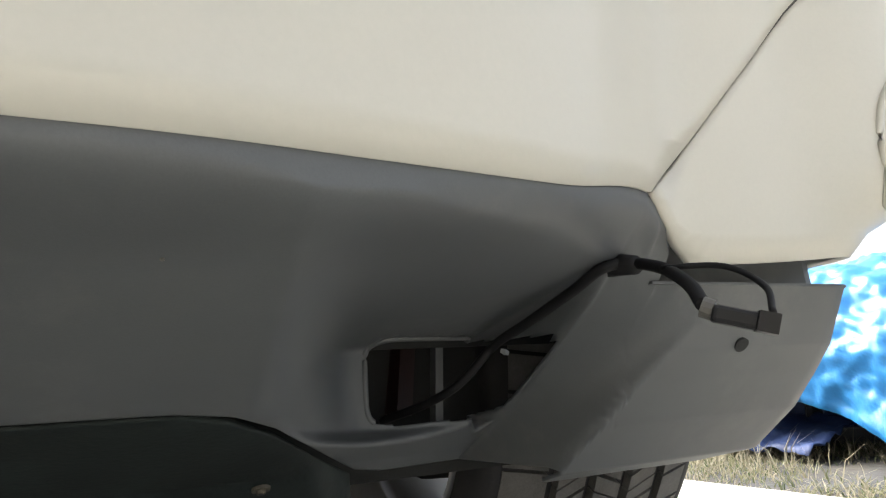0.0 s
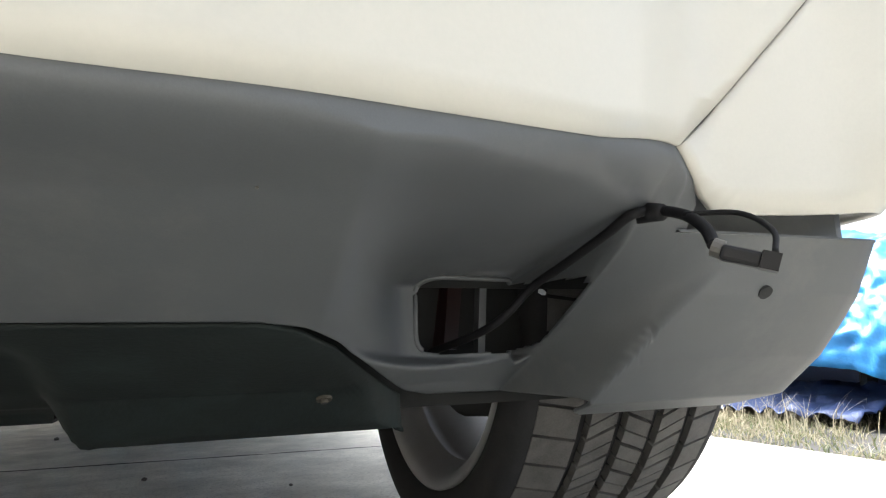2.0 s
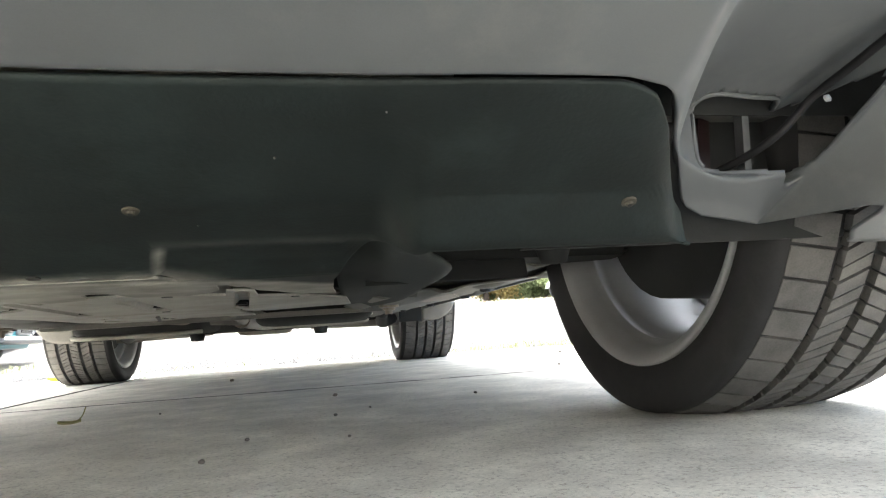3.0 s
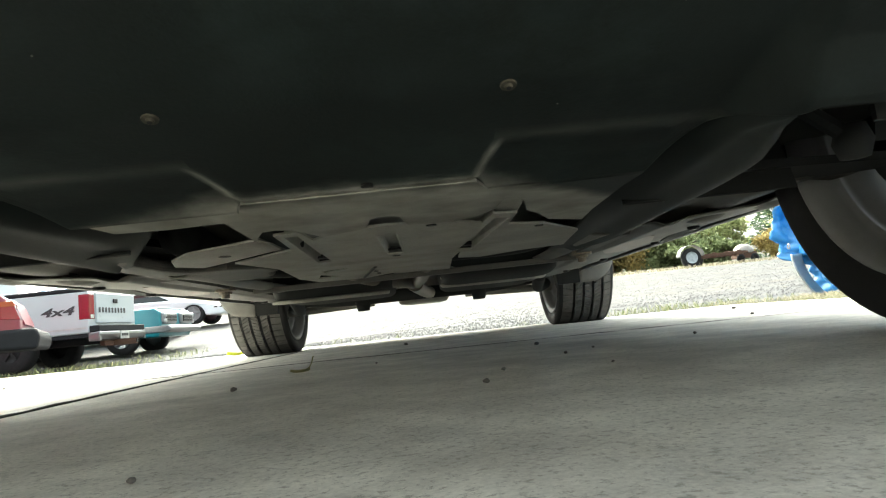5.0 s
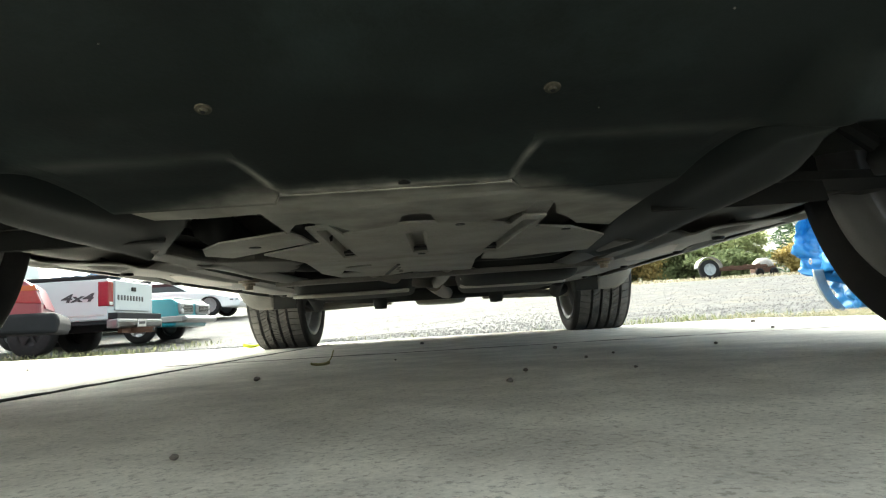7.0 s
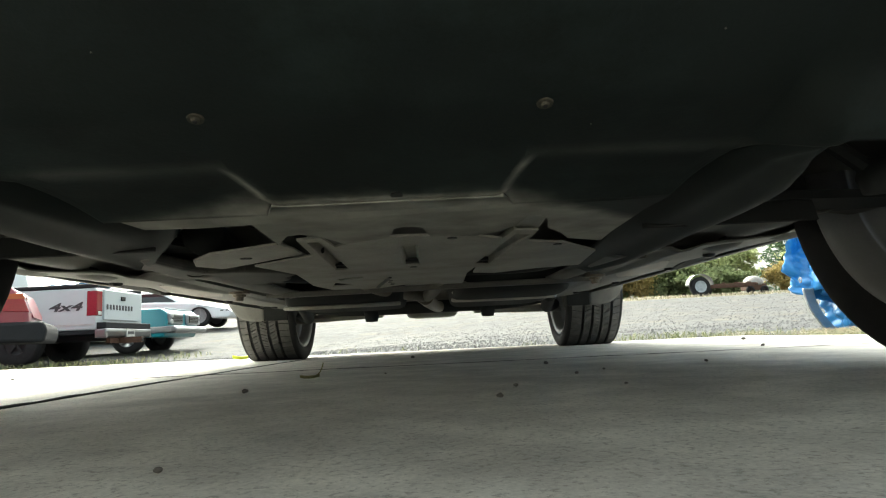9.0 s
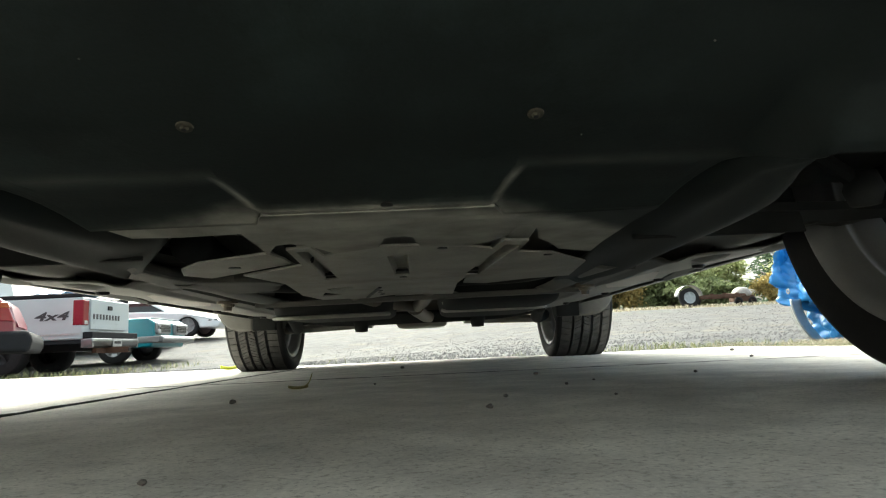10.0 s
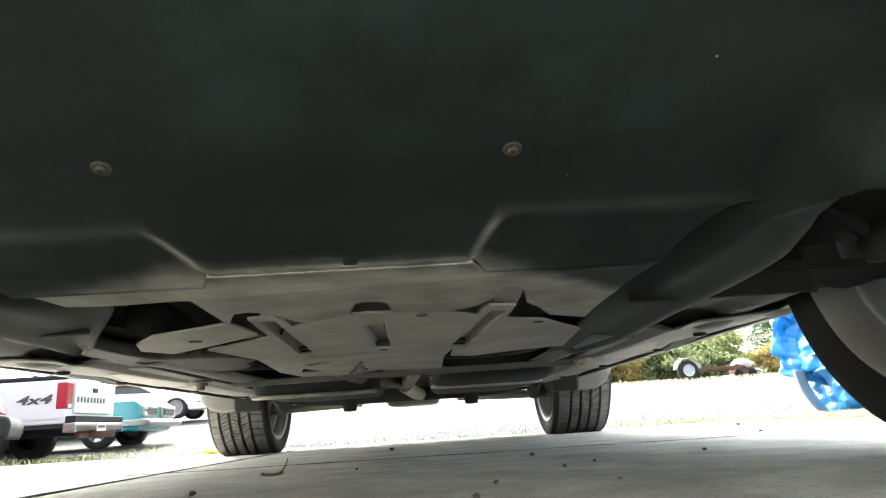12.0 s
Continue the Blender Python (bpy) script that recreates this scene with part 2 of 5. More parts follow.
LEAFBROWN = material("dry_leaf", (0.24, 0.22, 0.08), 0.8, vary=0.2, scale=40)
PEBBLE = material("dark_pebble", (0.09, 0.08, 0.07), 0.9, vary=0.3, scale=60)
SIDING = material("tan_siding", (0.17, 0.16, 0.14), 0.8, vary=0.1, scale=2, fine=60, bump=0.2)


# ---- building tools ----
def thing(name, label, category, group="", kind="", at=(0, 0, 0)):
    ob = new(name)
    ob.location = at
    return tagged(ob, label, category, group, kind)


def part(name, bm, mat, parent=None, label="", smooth=False):
    """Links a bmesh as one mesh object under a thing or a part."""
    me = bpy.data.meshes.new(name)
    bm.to_mesh(me)
    bm.free()
    if mat:
        me.materials.append(mat)
    if smooth:
        for p in me.polygons:
            p.use_smooth = True
    ob = new(name, me)
    if parent:
        ob.parent = parent
    return tagged(ob, label)


def solid(ob, depth, offset=-1):
    md = ob.modifiers.new("thickness", 'SOLIDIFY')
    md.thickness, md.offset = depth, offset
    return ob


def rounded(ob, width, segments=2):
    md = ob.modifiers.new("edges", 'BEVEL')
    md.width, md.segments, md.limit_method, md.angle_limit = width, segments, 'ANGLE', radians(35)
    return ob


def box(bm, size, m=None):
    r = bmesh.ops.create_cube(bm, size=1)
    bmesh.ops.scale(bm, vec=size, verts=r["verts"])
    if m:
        bmesh.ops.transform(bm, matrix=m, verts=r["verts"])
    return bm


def boxed(size, x=0, y=0, z=0, rx=0, ry=0, rz=0):
    return box(bmesh.new(), size, pose(x, y, z, rx, ry, rz))


def tube(points, radius, sides=10, closed=False):
    """A round bar along points; radius a number or one a point."""
    bm = bmesh.new()
    pts = [Vector(p) for p in points]
    rings = []
    for i, p in enumerate(pts):
        a, b = pts[max(i - 1, 0)], pts[min(i + 1, len(pts) - 1)]
        d = (b - a).normalized()
        u = d.orthogonal().normalized() if abs(d.z) > 0.99 else d.cross(Vector((0, 0, 1))).normalized()
        v = d.cross(u)
        r = radius[i] if isinstance(radius, (list, tuple)) else radius
        rings.append([bm.verts.new(p + u * r * math.cos(2 * math.pi * k / sides) + v * r * math.sin(2 * math.pi * k / sides)) for k in range(sides)])
    for a, b in zip(rings, rings[1:]):
        for k in range(sides):
            bm.faces.new((a[k], a[(k + 1) % sides], b[(k + 1) % sides], b[k]))
    bm.faces.new(list(reversed(rings[0])))
    bm.faces.new(rings[-1])
    bmesh.ops.recalc_face_normals(bm, faces=bm.faces)
    return bm


def curve_points(points, steps=6):
    """A smooth line through points."""
    p = [Vector(q) for q in points]
    p = [2 * p[0] - p[1]] + p + [2 * p[-1] - p[-2]]
    out = []
    for a, b, c, d in zip(p, p[1:], p[2:], p[3:]):
        for k in range(steps):
            t = k / steps
            out.append(0.5 * ((2 * b) + (c - a) * t + (2 * a - 5 * b + 4 * c - d) * t * t + (3 * b - a - 3 * c + d) * t ** 3))
    return out + [p[-2]]


def sheet(nu, nv, fn, keep=None):
    """A grid of nu x nv faces; fn(u, v) in 0..1 gives the place; keep(u, v) tells which faces stay."""
    bm = bmesh.new()
    vs = [[bm.verts.new(fn(i / nu, j / nv)) for j in range(nv + 1)] for i in range(nu + 1)]
    for i in range(nu):
        for j in range(nv):
            if keep is None or keep((i + 0.5) / nu, (j + 0.5) / nv):
                bm.faces.new((vs[i][j], vs[i + 1][j], vs[i + 1][j + 1], vs[i][j + 1]))
    loose = [v for v in bm.verts if not v.link_faces]
    bmesh.ops.delete(bm, geom=loose, context='VERTS')
    return bm


def revolve(profile, sides=64, axis='X'):
    """Turns a profile of (along, radius) round an axis; closed if first and last are the same."""
    bm = bmesh.new()
    rings = []
    for s in range(sides):
        a = 2 * math.pi * s / sides
        rings.append([bm.verts.new((x, r * math.cos(a), r * math.sin(a)) if axis == 'X' else (r * math.cos(a), r * math.sin(a), x)) for x, r in profile])
    for s in range(sides):
        a, b = rings[s], rings[(s + 1) % sides]
        for k in range(len(profile) - 1):
            bm.faces.new((a[k], a[k + 1], b[k + 1], b[k]))
    bmesh.ops.remove_doubles(bm, verts=bm.verts, dist=1e-6)
    bmesh.ops.recalc_face_normals(bm, faces=bm.faces)
    return bm


def line(x, rows):
    """Straight interpolation in rows of (x, value)."""
    if x <= rows[0][0]:
        return rows[0][1]
    for (a, va), (b, vb) in zip(rows, rows[1:]):
        if x <= b:
            return va + (vb - va) * (x - a) / (b - a)
    return rows[-1][1]


def soft(x, rows):
    """Smooth interpolation in rows of (x, value)."""
    n = len(rows)
    if x <= rows[0][0]:
        return rows[0][1]
    if x >= rows[-1][0]:
        return rows[-1][1]
    for i in range(n - 1):
        if x <= rows[i + 1][0]:
            break
    (x1, y1), (x2, y2) = rows[i], rows[i + 1]
    d = (y2 - y1) / (x2 - x1)
    m1 = 0 if i == 0 else (lambda e: 0 if e * d <= 0 else 2 * e * d / (e + d))((y1 - rows[i - 1][1]) / (x1 - rows[i - 1][0]))
    m2 = 0 if i == n - 2 else (lambda e: 0 if e * d <= 0 else 2 * e * d / (e + d))((rows[i + 2][1] - y2) / (rows[i + 2][0] - x2))
    if i == 0:
        m1 = d
    if i == n - 2:
        m2 = d
    t, h = (x - x1) / (x2 - x1), x2 - x1
    return (2 * t ** 3 - 3 * t * t + 1) * y1 + (t ** 3 - 2 * t * t + t) * h * m1 + (3 * t * t - 2 * t ** 3) * y2 + (t ** 3 - t * t) * h * m2


def step(a, b, x):
    t = min(1, max(0, (x - a) / (b - a)))
    return t * t * (3 - 2 * t)


# ---- ground ----
def ground_z(x, y):
    """Height of the gravel: level near the slab, falling a little to one side and rising to the trees."""
    near = -0.03
    left = line(y, [(4, -0.03), (8, -0.12), (11, -0.15), (14, -0.02), (20, 0.66), (30, 1.25), (60, 2.2), (200, 5.0)])
    right = line(y, [(2.6, -0.03), (6, 0.1), (12, 0.5), (18.5, 0.84), (24, 1.05), (60, 2.2), (200, 5.0)])
    z = left + (right - left) * step(-4, 7, x)
    return near if y < 2.6 else near + (z - near) * step(2.6, 5.0, y)


def sheet_xy(xs, ys, fn):
    bm = bmesh.new()
    vs = [[bm.verts.new((x, y, fn(x, y))) for y in ys] for x in xs]
    for i in range(len(xs) - 1):
        for j in range(len(ys) - 1):
            bm.faces.new((vs[i][j], vs[i + 1][j], vs[i + 1][j + 1], vs[i][j + 1]))
    return bm


gx = [-900, -300, -120, -60, -40] + [-30 + 0.75 * i for i in range(81)] + [40, 60, 120, 300, 900]
gy = [-900, -200, -60, -20, -8, -3, 0, 2] + [2.6 + 0.5 * i for i in range(66)] + [38, 45, 60, 90, 140, 250, 900]
ground = part("ground", sheet_xy(gx, gy, lambda x, y: ground_z(x, y) + 0.03 * noise.noise((x * 0.5, y * 0.5, 0)) * step(2.8, 6, y)), GRAVEL, smooth=True)
tagged(ground, "pale grey crushed gravel yard with dry patches", "gravel ground", kind="structure")

def slab_z(y):
    """The slabs fall a little towards the yard."""
    return -0.0045 * max(0.0, y + 0.2)


# concrete driveway in panels, with open joints between
SLAB_X, SLAB_Y = [-8.0, -5.2, -2.7, -0.662, 1.86], [-6.0, -3.2, -1.2, 1.015, 2.62]
drive = thing("driveway", "pale worn concrete driveway slabs with thin dark joints", "driveway", kind="structure")
for i in range(4):
    for j in range(4):
        x0, x1, y0, y1 = SLAB_X[i], SLAB_X[i + 1], SLAB_Y[j], SLAB_Y[j + 1]
        g = 0.0065
        bm = boxed((x1 - x0 - 2 * g, y1 - y0 - 2 * g * 0.6, 0.12), (x0 + x1) / 2, (y0 + y1) / 2, -0.06)
        if j == 3:
            for v in bm.verts:
                if v.co.y > y1 - 0.1:
                    v.co.y = 2.95 + 0.25 * (1.86 - v.co.x)
        for v in bm.verts:
            if abs(v.co.y - 1.015) < 0.05:
                v.co.y -= 0.08 * v.co.x
            v.co.z += slab_z(v.co.y)
        rounded(part("concrete_slab", bm, CONCRETE, drive), 0.004, 2)
part("joint_filling", boxed((9.84, 8.9, 0.08), -3.08, -1.55, -0.066), SOIL, drive, "dark dirt in the joints")
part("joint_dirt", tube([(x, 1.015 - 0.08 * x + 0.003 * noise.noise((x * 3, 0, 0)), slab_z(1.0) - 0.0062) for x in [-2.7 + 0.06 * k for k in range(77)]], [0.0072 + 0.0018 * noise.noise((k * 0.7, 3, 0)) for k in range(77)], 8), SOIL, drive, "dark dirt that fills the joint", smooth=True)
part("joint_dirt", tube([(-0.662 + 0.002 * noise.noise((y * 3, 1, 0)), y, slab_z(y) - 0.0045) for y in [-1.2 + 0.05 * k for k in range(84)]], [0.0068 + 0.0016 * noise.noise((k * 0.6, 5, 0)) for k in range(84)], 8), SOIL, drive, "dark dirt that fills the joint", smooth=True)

# unseen wall and overhang added behind the camera to keep light off the front
shade_wall = part("wall_light_block", boxed((8.4, 0.2, 2.6), -3.9, -3.7, 1.3), SIDING, None)
shade_roof = part("ceiling_light_block", boxed((8.4, 0.9, 0.14), -3.9, -3.3, 2.67), SIDING, None)
tagged(shade_roof, "unseen tan overhang added to block light from above", "ceiling", kind="structure")
tagged(shade_wall, "unseen plain tan wall added to block light before the car", "wall", kind="structure")


# ---- the car overhead ----
car = thing("car", "cream white crossover car with dark grey plastic cladding, parked on concrete", "car")
TRACK, REAR_TRACK, WHEELBASE, TYRE_R, RIM_R = 1.742, 1.69, 2.70, 0.367, 0.288
FRONT_AXLE, AXLE_HEIGHT = -0.035, 0.354

MIDDLE = [(-0.785, 0.348), (-0.70, 0.322), (-0.60, 0.286), (-0.453, 0.2405), (-0.312, 0.213), (-0.300, 0.2065), (-0.05, 0.2055)]
INNER = [(-0.785, 0.348), (-0.70, 0.322), (-0.60, 0.286), (-0.453, 0.2405), (-0.385, 0.2272), (-0.370, 0.2255), (-0.352, 0.2252), (-0.31, 0.2185), (-0.262, 0.2055), (-0.05, 0.2055)]
FLANK = [(-0.754, 0.352), (-0.70, 0.325), (-0.60, 0.274), (-0.495, 0.236), (-0.462, 0.206), (-0.450, 0.200), (-0.40, 0.2), (-0.22, 0.204), (-0.05, 0.207)]
RIDGE = [(0.222, -0.387), (0.30, -0.53), (0.352, -0.62), (0.39, -0.66)]
SKIRT = [(0.194, -0.385), (0.199, -0.43), (0.214, -0.50), (0.25, -0.547), (0.278, -0.572), (0.30, -0.59), (0.345, -0.612), (0.39, -0.63)]


def top_edge(ax):
    """Upper edge of the grey cladding at a distance from the middle: y, z."""
    y = soft(ax, [(0, -0.785), (0.2, -0.78), (0.35, -0.762), (0.43, -0.754), (0.5, -0.735), (0.6, -0.702), (0.697, -0.653), (0.745, -0.632), (0.80, -0.632), (0.9, -0.632), (0.95, -0.607), (0.985, -0.52)])
    z = soft(ax, [(0, 0.349), (0.35, 0.3535), (0.43, 0.3565), (0.5, 0.3622), (0.6, 0.3725), (0.703, 0.3925), (0.726, 0.377), (0.75, 0.354), (0.9, 0.362), (0.985, 0.372)])
    return y, z


def swap(rows):
    return sorted((z, y) for y, z in rows)


def front_y(ax, z):
    """Where the sloping lower front stands at height z."""
    mid, flank = line(z, swap(MIDDLE[:5])), line(z, swap(FLANK[:6]))
    a = mid + (flank - mid) * step(0.02, 0.44, ax)
    xr, xe = line(z, [(0.222, 0.690), (0.272, 0.700), (0.307, 0.704), (0.336, 0.702), (0.352, 0.698)]), soft(z, [(0.198, 0.712), (0.215, 0.718), (0.240, 0.725), (0.265, 0.736), (0.287, 0.752), (0.325, 0.788), (0.345, 0.806)])
    if ax < 0.475:
        return a
    r, s = line(z, RIDGE), line(z, SKIRT)
    if ax < xr:
        return a + (r - a) * (ax - 0.475) / (xr - 0.475)
    if ax < xe:
        return r + (s - r) * (ax - xr) / (xe - xr)
    return s + 0.10 * step(0.93, 1.0, ax) ** 1.5


def seam_z(ax):
    """The joint between bumper and undertray, and further out the lower lip."""
    return line(ax, [(0, 0.287), (0.30, 0.281), (0.44, 0.280), (0.468, 0.277), (0.494, 0.269), (0.534, 0.250), (0.574, 0.231), (0.60, 0.226), (0.69, 0.223), (0.716, 0.220), (0.735, 0.204), (0.76, 0.198), (0.90, 0.196), (0.985, 0.20)])


def pocket_depth(ax, z):
    """The fog lamp pocket: 0 outside, 1 at its bottom; long ramps from the middle and the top, steep walls else."""
    if not 0.47 < ax < 0.71:
        return 0
    inner = ax - line(z, [(0.25, 0.485), (0.30, 0.474), (0.34, 0.474)])
    top = soft(ax, [(0.47, 0.347), (0.56, 0.353), (0.66, 0.359), (0.71, 0.354)]) - z
    outer = line(z, [(0.246, 0.684), (0.258, 0.698), (0.30, 0.698), (0.336, 0.699), (0.354, 0.692)]) - ax
    floor = z - soft(ax, [(0.47, 0.277), (0.50, 0.262), (0.53, 0.253), (0.60, 0.247), (0.69, 0.246)])
    return step(0, 0.095, inner) * step(0, 0.038, top) * step(0, 0.012, outer) * step(0, 0.011, floor)


def bumper_place(x, z):
    ax = abs(x)
    ty, tz = top_edge(ax)
    y = max(front_y(ax, z), ty - 0.001)
    if ax < 0.72:
        y += (ty - 0.001 - y) * step(tz - 0.028, tz - 0.002, z)
    d = pocket_depth(ax, z)
    if d:
        back = -0.462 + 0.045 * step(0.665, 0.695, ax) - 0.03 * step(0.60, 0.48, ax)
        y = y + max(0, back - y) * d
    return Vector((x, y, z))


# hole cut wider outwards, so that the shaded pocket wall reads black
def in_hole(p):
    ax = abs(p.x)
    return (abs(ax - 0.6385) / 0.058) ** 6 + (abs(p.z - 0.2925) / 0.0325) ** 6 < 1


def bumper_uv(x, v):
    ax = abs(x)
    zt, zs = top_edge(ax)[1], seam_z(ax)
    if ax > 0.742:
        zt = 0.344
    return bumper_place(x, zt + (zs - zt) * v)


def bumper_columns():
    xs, x = [], -0.99
    while x < 0.9901:
        xs.append(x)
        x += 0.002 if 0.56 < abs(x) < 0.715 else 0.003 if 0.46 < abs(x) < 0.78 else 0.012
    return xs


BX = bumper_columns()
lower_bumper = part("lower_bumper", sheet(len(BX) - 1, 96, lambda u, v: bumper_uv(BX[round(u * (len(BX) - 1))], v),
                    lambda u, v: not in_hole(bumper_uv(BX[int(u * (len(BX) - 1))], v))), CLAD, car, "dark grey grained plastic lower bumper with a fog lamp pocket", smooth=True)
solid(lower_bumper, 0.003, 1)

# frame round the opening, loom bracket, and an added panel that keeps it dark
for side in (1, -1):
    ring = []
    for k in range(9, 31):
        a = 2 * math.pi * k / 48
        c, s = math.cos(a), math.sin(a)
        x, z = 0.6385 + 0.058 * math.copysign(abs(c) ** 0.333, c), 0.2925 + 0.0325 * math.copysign(abs(s) ** 0.333, s)
        ring.append((side * x, bumper_place(x, z).y + 0.001, z))
    part("opening_frame", tube(ring, 0.0026, 8), CLAD, car, smooth=True)
    part("bracket", boxed((0.007, 0.012, 0.070), side * 0.657, -0.425, 0.29, 0, 4 * side), CLAD, car, "grey upright strip behind the opening")
    part("dark_backing", boxed((0.36, 0.006, 0.20), side * 0.63, -0.365, 0.31), LINER, car, "added black panel that blocks light behind the opening")
    part("duct_piece", boxed((0.018, 0.02, 0.07), side * 0.645, -0.37, 0.30, 0, 8, 20), REDPART, car, "dark red part inside")
    # ledge above the bumper corner
    ledge = part("ledge", sheet(24, 4, lambda u, v: (lambda ax: Vector((side * ax, line(0.344, SKIRT) + 0.10 * step(0.93, 1.0, ax) ** 1.5 + line(v, [(0, 0.0), (0.5, 0.03), (1, 0.032)]), line(v, [(0, 0.344), (0.5, 0.346), (1, 0.40)]))))(0.735 + 0.25 * u)), CLAD, car, smooth=False)
    solid(ledge, 0.002, 0)
    part("plug", revolve([(0.0, 0.0001), (0.0, 0.0066), (0.004, 0.0066), (0.004, 0.0001)], 16, 'Z'), LINER, car, "small dark oval hole").matrix_basis = pose(side * 0.833, line(0.3016, SKIRT) - 0.0008, 0.3011, -50.6, 0, 0) @ Matrix.Diagonal((1.0, 0.9, 1, 1))


# fog lamp loom that hangs out of the pocket
def ribbed_tube(points, r, pitch=0.004):
    pts = curve_points(points, 40)
    return tube(pts, [r * (1 + 0.10 * (k % 2)) for k in range(len(pts))], 12)


loom = part("wiring_loom", ribbed_tube([(0.615, -0.40, 0.262), (0.64, -0.445, 0.275), (0.6555, -0.475, 0.289), (0.678, -0.492, 0.315), (0.680, -0.54, 0.327), (0.681, -0.597, 0.341), (0.683, -0.624, 0.3495), (0.697, -0.632, 0.352), (0.697, -0.660, 0.343), (0.684, -0.69, 0.328), (0.672, -0.708, 0.3145)], 0.0034), CABLE, car, "black ribbed cable loom hanging out", smooth=True)
part("connector", rounded(part("connector_body", boxed((0.021, 0.010, 0.0085), 0.6775, -0.7205, 0.3065, 0, 18, -42), DARK, loom, "black plug connector"), 0.002) and boxed((0.009, 0.010, 0.0095), 0.686, -0.7305, 0.3025, 0, 18, -42), DARK, loom)
part("collar", tube([(0.6705, -0.7085, 0.3135), (0.6735, -0.7125, 0.311)], 0.0052, 12), UNDER, loom, "pale collar on the cable")
part("loop_wire", tube(curve_points([(0.692, -0.665, 0.342), (0.705, -0.695, 0.337), (0.702, -0.720, 0.322), (0.689, -0.732, 0.307)], 8), 0.0017, 8), CABLE, loom, smooth=True)
part("tape_wrap", tube([(0.700, -0.605, 0.3535), (0.698, -0.622, 0.353), (0.696, -0.64, 0.349)], [0.006, 0.0075, 0.006], 10), CABLE, loom, smooth=True)
part("clip", boxed((0.006, 0.004, 0.003), 0.679, -0.506, 0.309, 10, 20, 30), GREYMETAL, loom, "small pale clip")
part("clip", boxed((0.004, 0.004, 0.005), 0.7045, -0.628, 0.352, 10, 20, 30), GREYMETAL, loom, "small pale clip")


# ---- upper body: a shell round the plan ----
PLAN = [Vector((x, top_edge(x)[0] - 0.0015, 0)) for x in [0.02 * k for k in range(49)]]
PLAN += curve_points([(0.985, -0.50, 0), (1.0, -0.3, 0), (1.005, 0.4, 0), (1.005, 1.6, 0), (1.0, 2.6, 0), (0.985, 3.2, 0), (0.93, 3.42, 0), (0.7, 3.52, 0), (0.0, 3.56, 0)], 12)


def arch(y):
    z = 0.33
    for yc in (0.0, WHEELBASE):
        d = abs(y - yc)
        if d < 0.43:
            z = max(z, 0.33 + math.sqrt(0.43 ** 2 - d * d))
    return z


def waist(y):
    return line(y, [(-0.8, 0.80), (-0.3, 0.92), (0.7, 1.03), (3.6, 1.06)])


def body_place(p, v, side):
    z0 = top_edge(p.x)[1] - 0.001 if p.y < -0.45 else arch(p.y)
    z1 = waist(p.y)
    z = z0 + (z1 - z0) * v
    lean = 0.018 * math.sin(min(1, max(0, (z - 0.34) / 0.5)) * math.pi * 0.5) - 0.12 * max(0, (z - 0.66) / 0.4) ** 2
    lean += 0.10 * step(0.362, 0.435, z) * step(0.86, 0.98, p.x) * step(-0.3, -0.55, p.y)
    c = Vector((0, min(max(p.y, 0.0), 2.7), 0))
    d = p - c
    q = p + d.normalized() * lean
    return Vector((q.x * side, q.y, z))


def plan_at(s):
    i = min(int(s), len(PLAN) - 2)
    return PLAN[i].lerp(PLAN[i + 1], s - i)


def seam_s(v):
    """Plan position of the slanting seam in the bumper."""
    s = 38.0
    for k in range(30):
        x = 0.02 * s
        low, y = top_edge(x)[1], top_edge(x)[0]
        s = 0.5 * s + 0.5 * seam_at(low + (waist(y) - low) * v)
    return s


def seam_at(z):
    return line(z, [(0.391, 35.0), (0.40, 35.7), (0.42, 37.0), (0.45, 38.5), (0.48, 39.95), (0.51, 41.45), (0.55, 43.3), (0.60, 44.95), (0.70, 46.5), (0.80, 47.5)])


